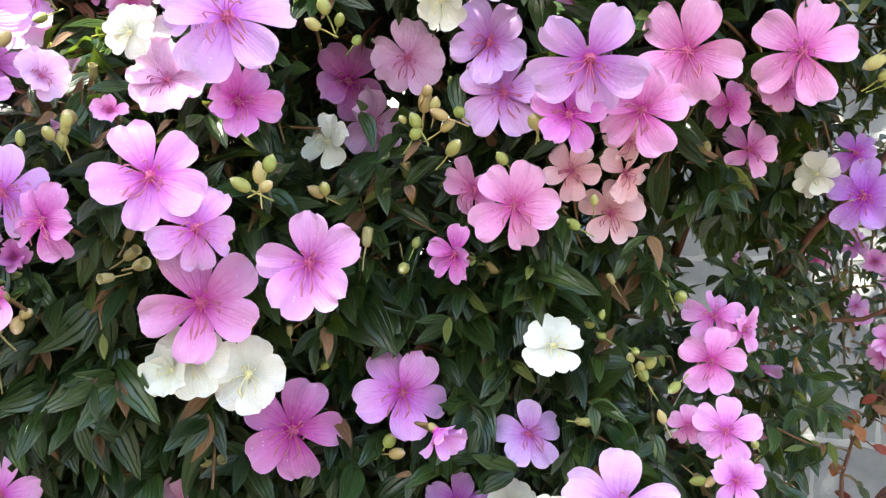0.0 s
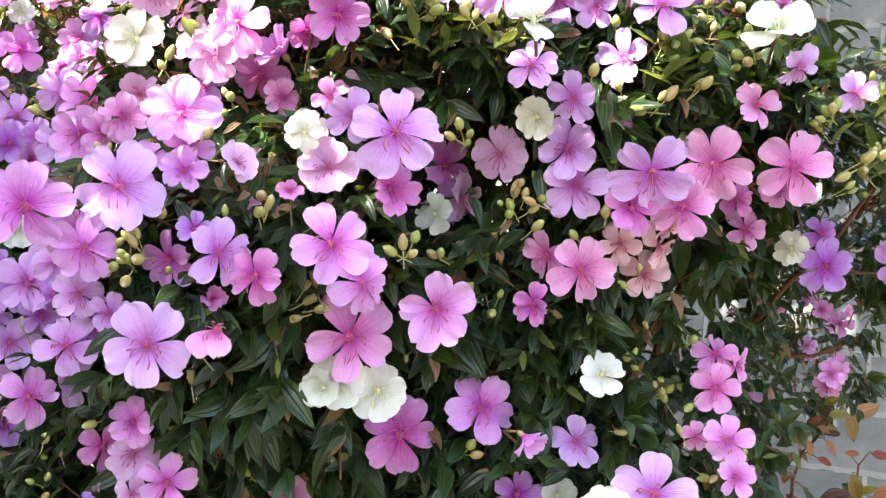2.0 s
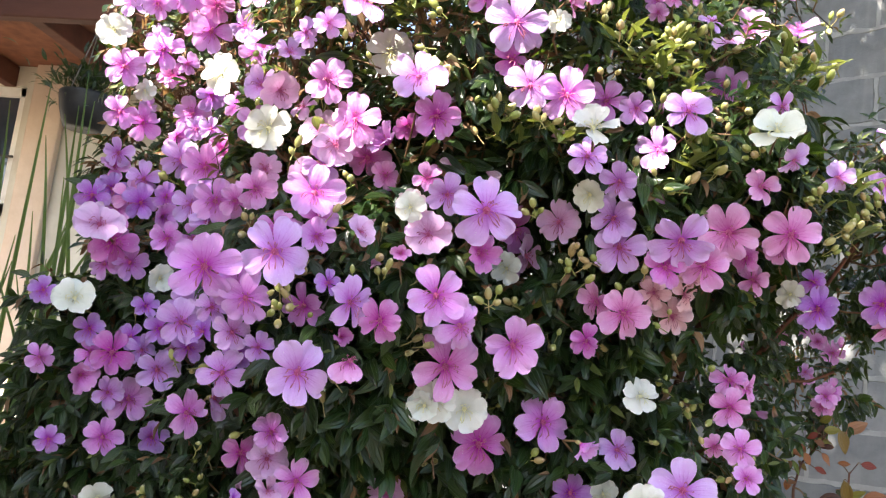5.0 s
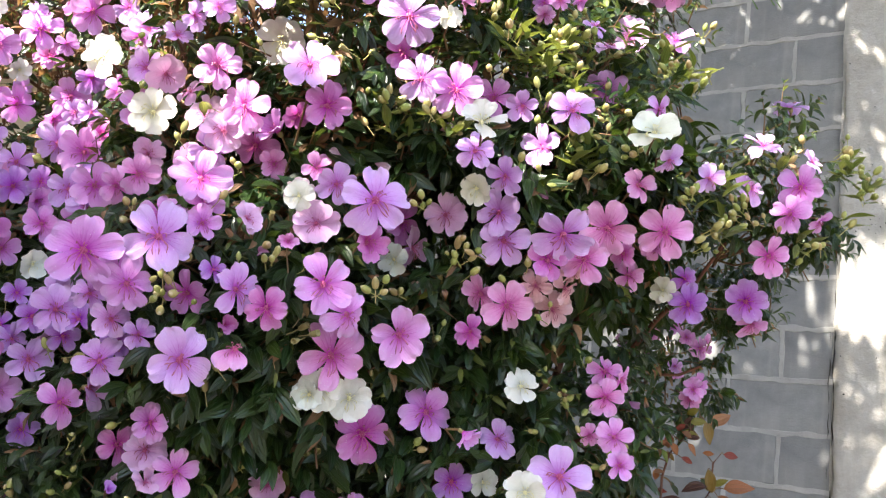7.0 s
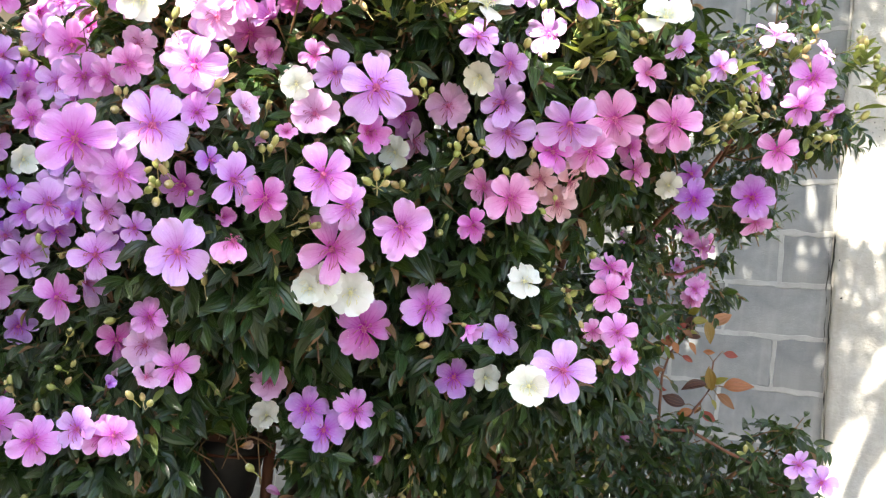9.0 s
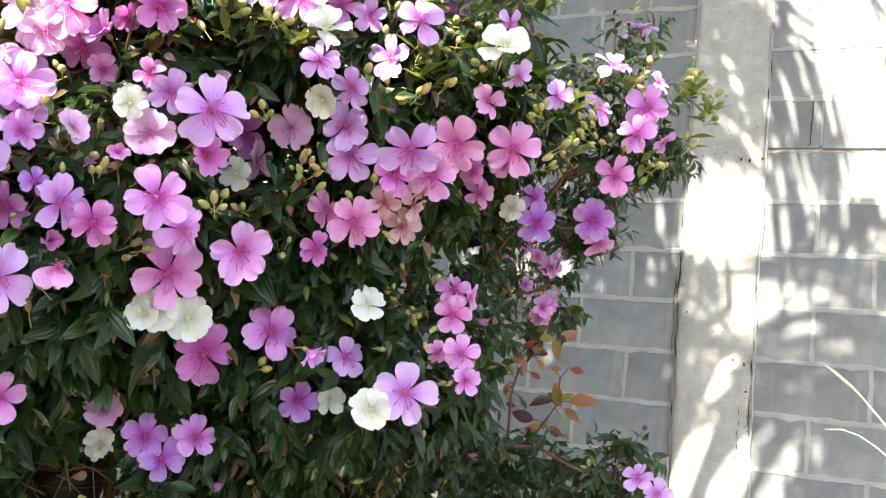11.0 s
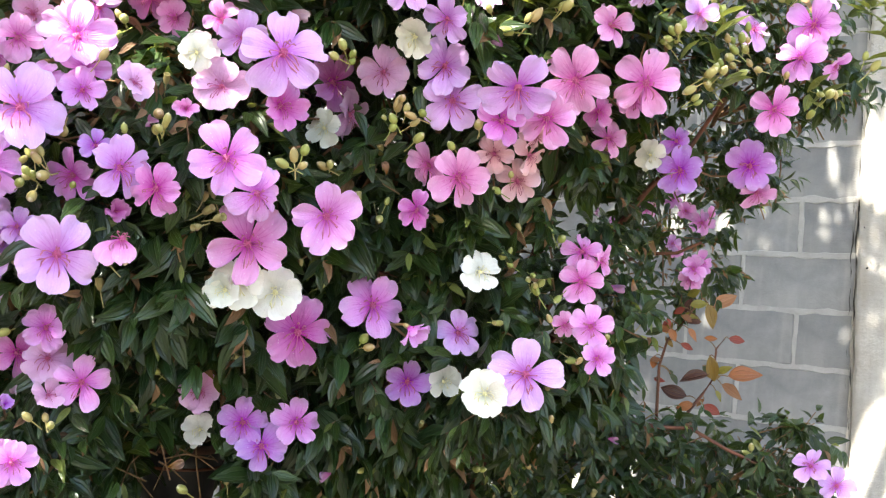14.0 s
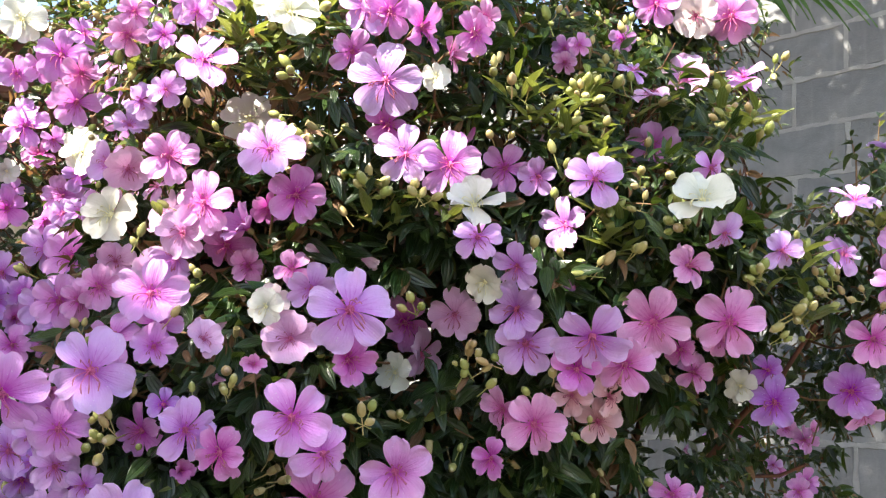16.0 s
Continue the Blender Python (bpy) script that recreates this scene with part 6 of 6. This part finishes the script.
def palm(x, y, crown, fronds, pairs, size, width):
    """A slender feather palm; each frond has its bearing, rise, length and droop."""
    base = root("shade_palm", x, y, 0, "slender feather palm with arching green fronds, mostly out of view, placed to cast shade", "palm tree", group="palms over the garden")
    p = curve_points((x, y, -0.05), crown, (0.05, 0.03, 0), 14)
    part("trunk", grid_mesh("palm_trunk", *tube(p, np.linspace(0.040, 0.028, 14) + 0.003 * (np.arange(14) % 2), 12), mats=(PALM_BARK,)), base)
    for bearing, rise, length, droop in fronds:
        c, foot, ways, lengths = frond_frame(crown, bearing, rise, length, droop, pairs, size)
        part("frond_stalk", grid_mesh("frond_stalk", *tube(c, np.linspace(0.012, 0.003, 24), 5), mats=(LEAF_STRAP,)), base)
        fr = leaf_frames(ways, np.tile([0, 0, 1.0], (len(ways), 1)))
        spread_leaves("frond", blade(5, 2, width, 0.35, 0.3, 0.18), foot, fr, lengths, LEAF_PALM, base, nv=5)
    return base


# fronds fitted so that their shadows streak the block wall
palm(-0.35, 2.5, (-0.17, 1.18, 4.39), [(152.6, 0.25, 1.19, 0.29), (143.8, 0.87, 1.79, 0.36), (359, 1.01, 1.0, 0.35), (149.5, 0.12, 1.76, 0.23), (138.1, 0.69, 1.72, 0.21), (153.1, 0.07, 0.76, 0.48), (109.3, 0.14, 0.71, 0.4), (258.6, 1.01, 1.23, 0.4), (353.0, 0.45, 1.7, 0.49), (135.5, 0.1, 1.79, 0.49), (154.9, 0.1, 1.3, 0.15), (155.4, 0.47, 1.56, 0.19)], 15, 0.64, 0.080)
leaning_palm = palm(-0.05, 2.55, (0.25, 2.25, 4.64), [(123.0, 1.07, 0.99, 0.32), (138.3, 0.96, 0.79, 0.11), (16.9, 0.3, 1.32, 0.17), (23.3, 0.24, 1.55, 0.34), (11.1, 0.73, 0.96, 0.33), (122.8, 0.31, 1.03, 0.18), (194.3, 0.64, 0.75, 0.36), (10.8, 0.86, 1.37, 0.64), (192.7, 0.07, 1.05, 0.45)], 15, 0.64, 0.080)
palm(-0.22, 2.62, (-0.25, 2.35, 5.0), [(269.4, 0.1, 0.99, 0.13), (160.1, 0.54, 1.8, 0.49), (322.2, 0.62, 1.12, 0.47), (191.2, 0.43, 1.78, 0.56), (185.2, 0.05, 1.8, 0.65), (174.9, 0.41, 1.8, 0.63), (334.5, 0.3, 1.25, 0.65), (296.6, 0.6, 0.81, 0.29), (173.9, 0.07, 1.8, 0.65), (165.4, 0.74, 1.75, 0.25), (177.8, 0.07, 1.8, 0.6), (188.3, 0.2, 1.8, 0.54), (154.5, 0.58, 1.79, 0.6), (270.5, 0.05, 0.84, 0.28), (139.4, 0.22, 1.55, 0.11), (184.8, 0.15, 1.76, 0.6), (170.7, 0.05, 1.79, 0.65), (159.4, 0.87, 1.77, 0.26), (138.2, 0.13, 1.66, 0.1), (142.8, 0.16, 1.8, 0.13), (176.5, 0.08, 1.8, 0.65), (140.9, 0.23, 1.73, 0.1), (191.3, 0.2, 1.8, 0.57)], 15, 0.64, 0.080)
palm(1.1, -0.5, (0.35, 0.75, 4.7), [(177, 1.0, 0.86, 0.54), (191.5, 0.13, 0.74, 0.1), (32.3, 1.1, 1.58, 0.19), (30.6, 0.89, 1.2, 0.13), (33.6, 1.1, 1.77, 0.59), (232.0, 0.73, 0.98, 0.11)], 15, 0.64, 0.080)
# three unseen palms behind the camera, added only to shade the shrub
palm(-2.35, -1.3, (-2.2, -0.8, 4.8), [(185.3, 0.05, 1.05, 0.38), (193.1, 0.23, 1.27, 0.47), (174.8, 0.25, 1.61, 0.25), (200.9, 0.1, 1.38, 0.4), (173.5, 0.18, 1.43, 0.25), (282.6, 0.14, 1.18, 0.17), (198.6, 0.06, 1.34, 0.42), (32, 0.63, 1.06, 0.21), (31.7, 0.57, 1.56, 0.49), (51.6, 0.95, 0.95, 0.43)], 16, 0.45, 0.115)
palm(-1.3, -1.7, (-1.35, -1.0, 4.7), [(199.5, 0.43, 1.8, 0.31), (207.0, 0.67, 1.2, 0.1), (193.6, 0.22, 1.65, 0.26), (188.0, 0.13, 0.99, 0.53)], 16, 0.45, 0.115)
palm(-0.3, -1.8, (-0.55, -0.9, 4.85), [(192.2, 0.39, 1.39, 0.25), (116.8, 0.23, 1.27, 0.53), (188.6, 0.4, 1.39, 0.27), (117.1, 0.42, 1.05, 0.41), (184.7, 0.59, 1.58, 0.62), (187.2, 0.52, 1.46, 0.4), (183.6, 0.75, 0.82, 0.27)], 16, 0.45, 0.115)


def drooping_frond(base):
    """An old frond that hangs down from a palm, with bare stalks at its end."""
    rng = np.random.default_rng(12)
    c = np.array([(0.25, 2.25, 4.64), (0.30, 2.24, 4.30), (0.29, 2.25, 3.7), (0.296, 2.319, 3.074), (0.411, 2.481, 2.908), (0.531, 2.537, 2.846), (0.646, 2.554, 2.826), (0.756, 2.556, 2.825)])
    part("frond_stalk", grid_mesh("frond_stalk", *tube(c, np.linspace(0.010, 0.003, 8), 6), mats=(LEAF_STRAP,)), base)
    P, W = [], []
    for t in np.linspace(3.6, 7, 17):
        j = min(int(t), 6)
        d = c[j + 1] - c[j]
        q = c[j] + d * (t - j)
        d = d / np.linalg.norm(d)
        for s in (-1, 1):
            P.append(q)
            W.append(d * 0.9 + s * np.array([0.05, -0.25, 0.55]) + rng.normal(0, 0.08, 3))
    P, W = np.array(P), np.array(W)
    fr = leaf_frames(W, np.tile([0.1, -1.0, 0.3], (len(P), 1)))
    spread_leaves("frond", blade(5, 2, 0.11, 0.35, 0.3, 0.15), P, fr, rng.uniform(0.10, 0.16, len(P)), LEAF_PALM, base, nv=5)
    for p in (((0.466, 2.519, 2.875), (0.493, 2.563, 2.744), (0.56, 2.584, 2.683), (0.639, 2.599, 2.62)), ((0.434, 2.522, 2.885), (0.453, 2.561, 2.759), (0.522, 2.586, 2.692), (0.575, 2.615, 2.611)), ((0.486, 2.517, 2.865), (0.509, 2.555, 2.756), (0.52, 2.573, 2.717), (0.529, 2.594, 2.672)), ((0.522, 2.586, 2.692), (0.557, 2.606, 2.638), (0.557, 2.624, 2.598), (0.576, 2.635, 2.564))):
        part("bare_stalk", grid_mesh("bare_stalk", *tube(p, [0.0035, 0.003, 0.0026, 0.0016], 5), mats=(PALM_BARK,)), base)


drooping_frond(leaning_palm)
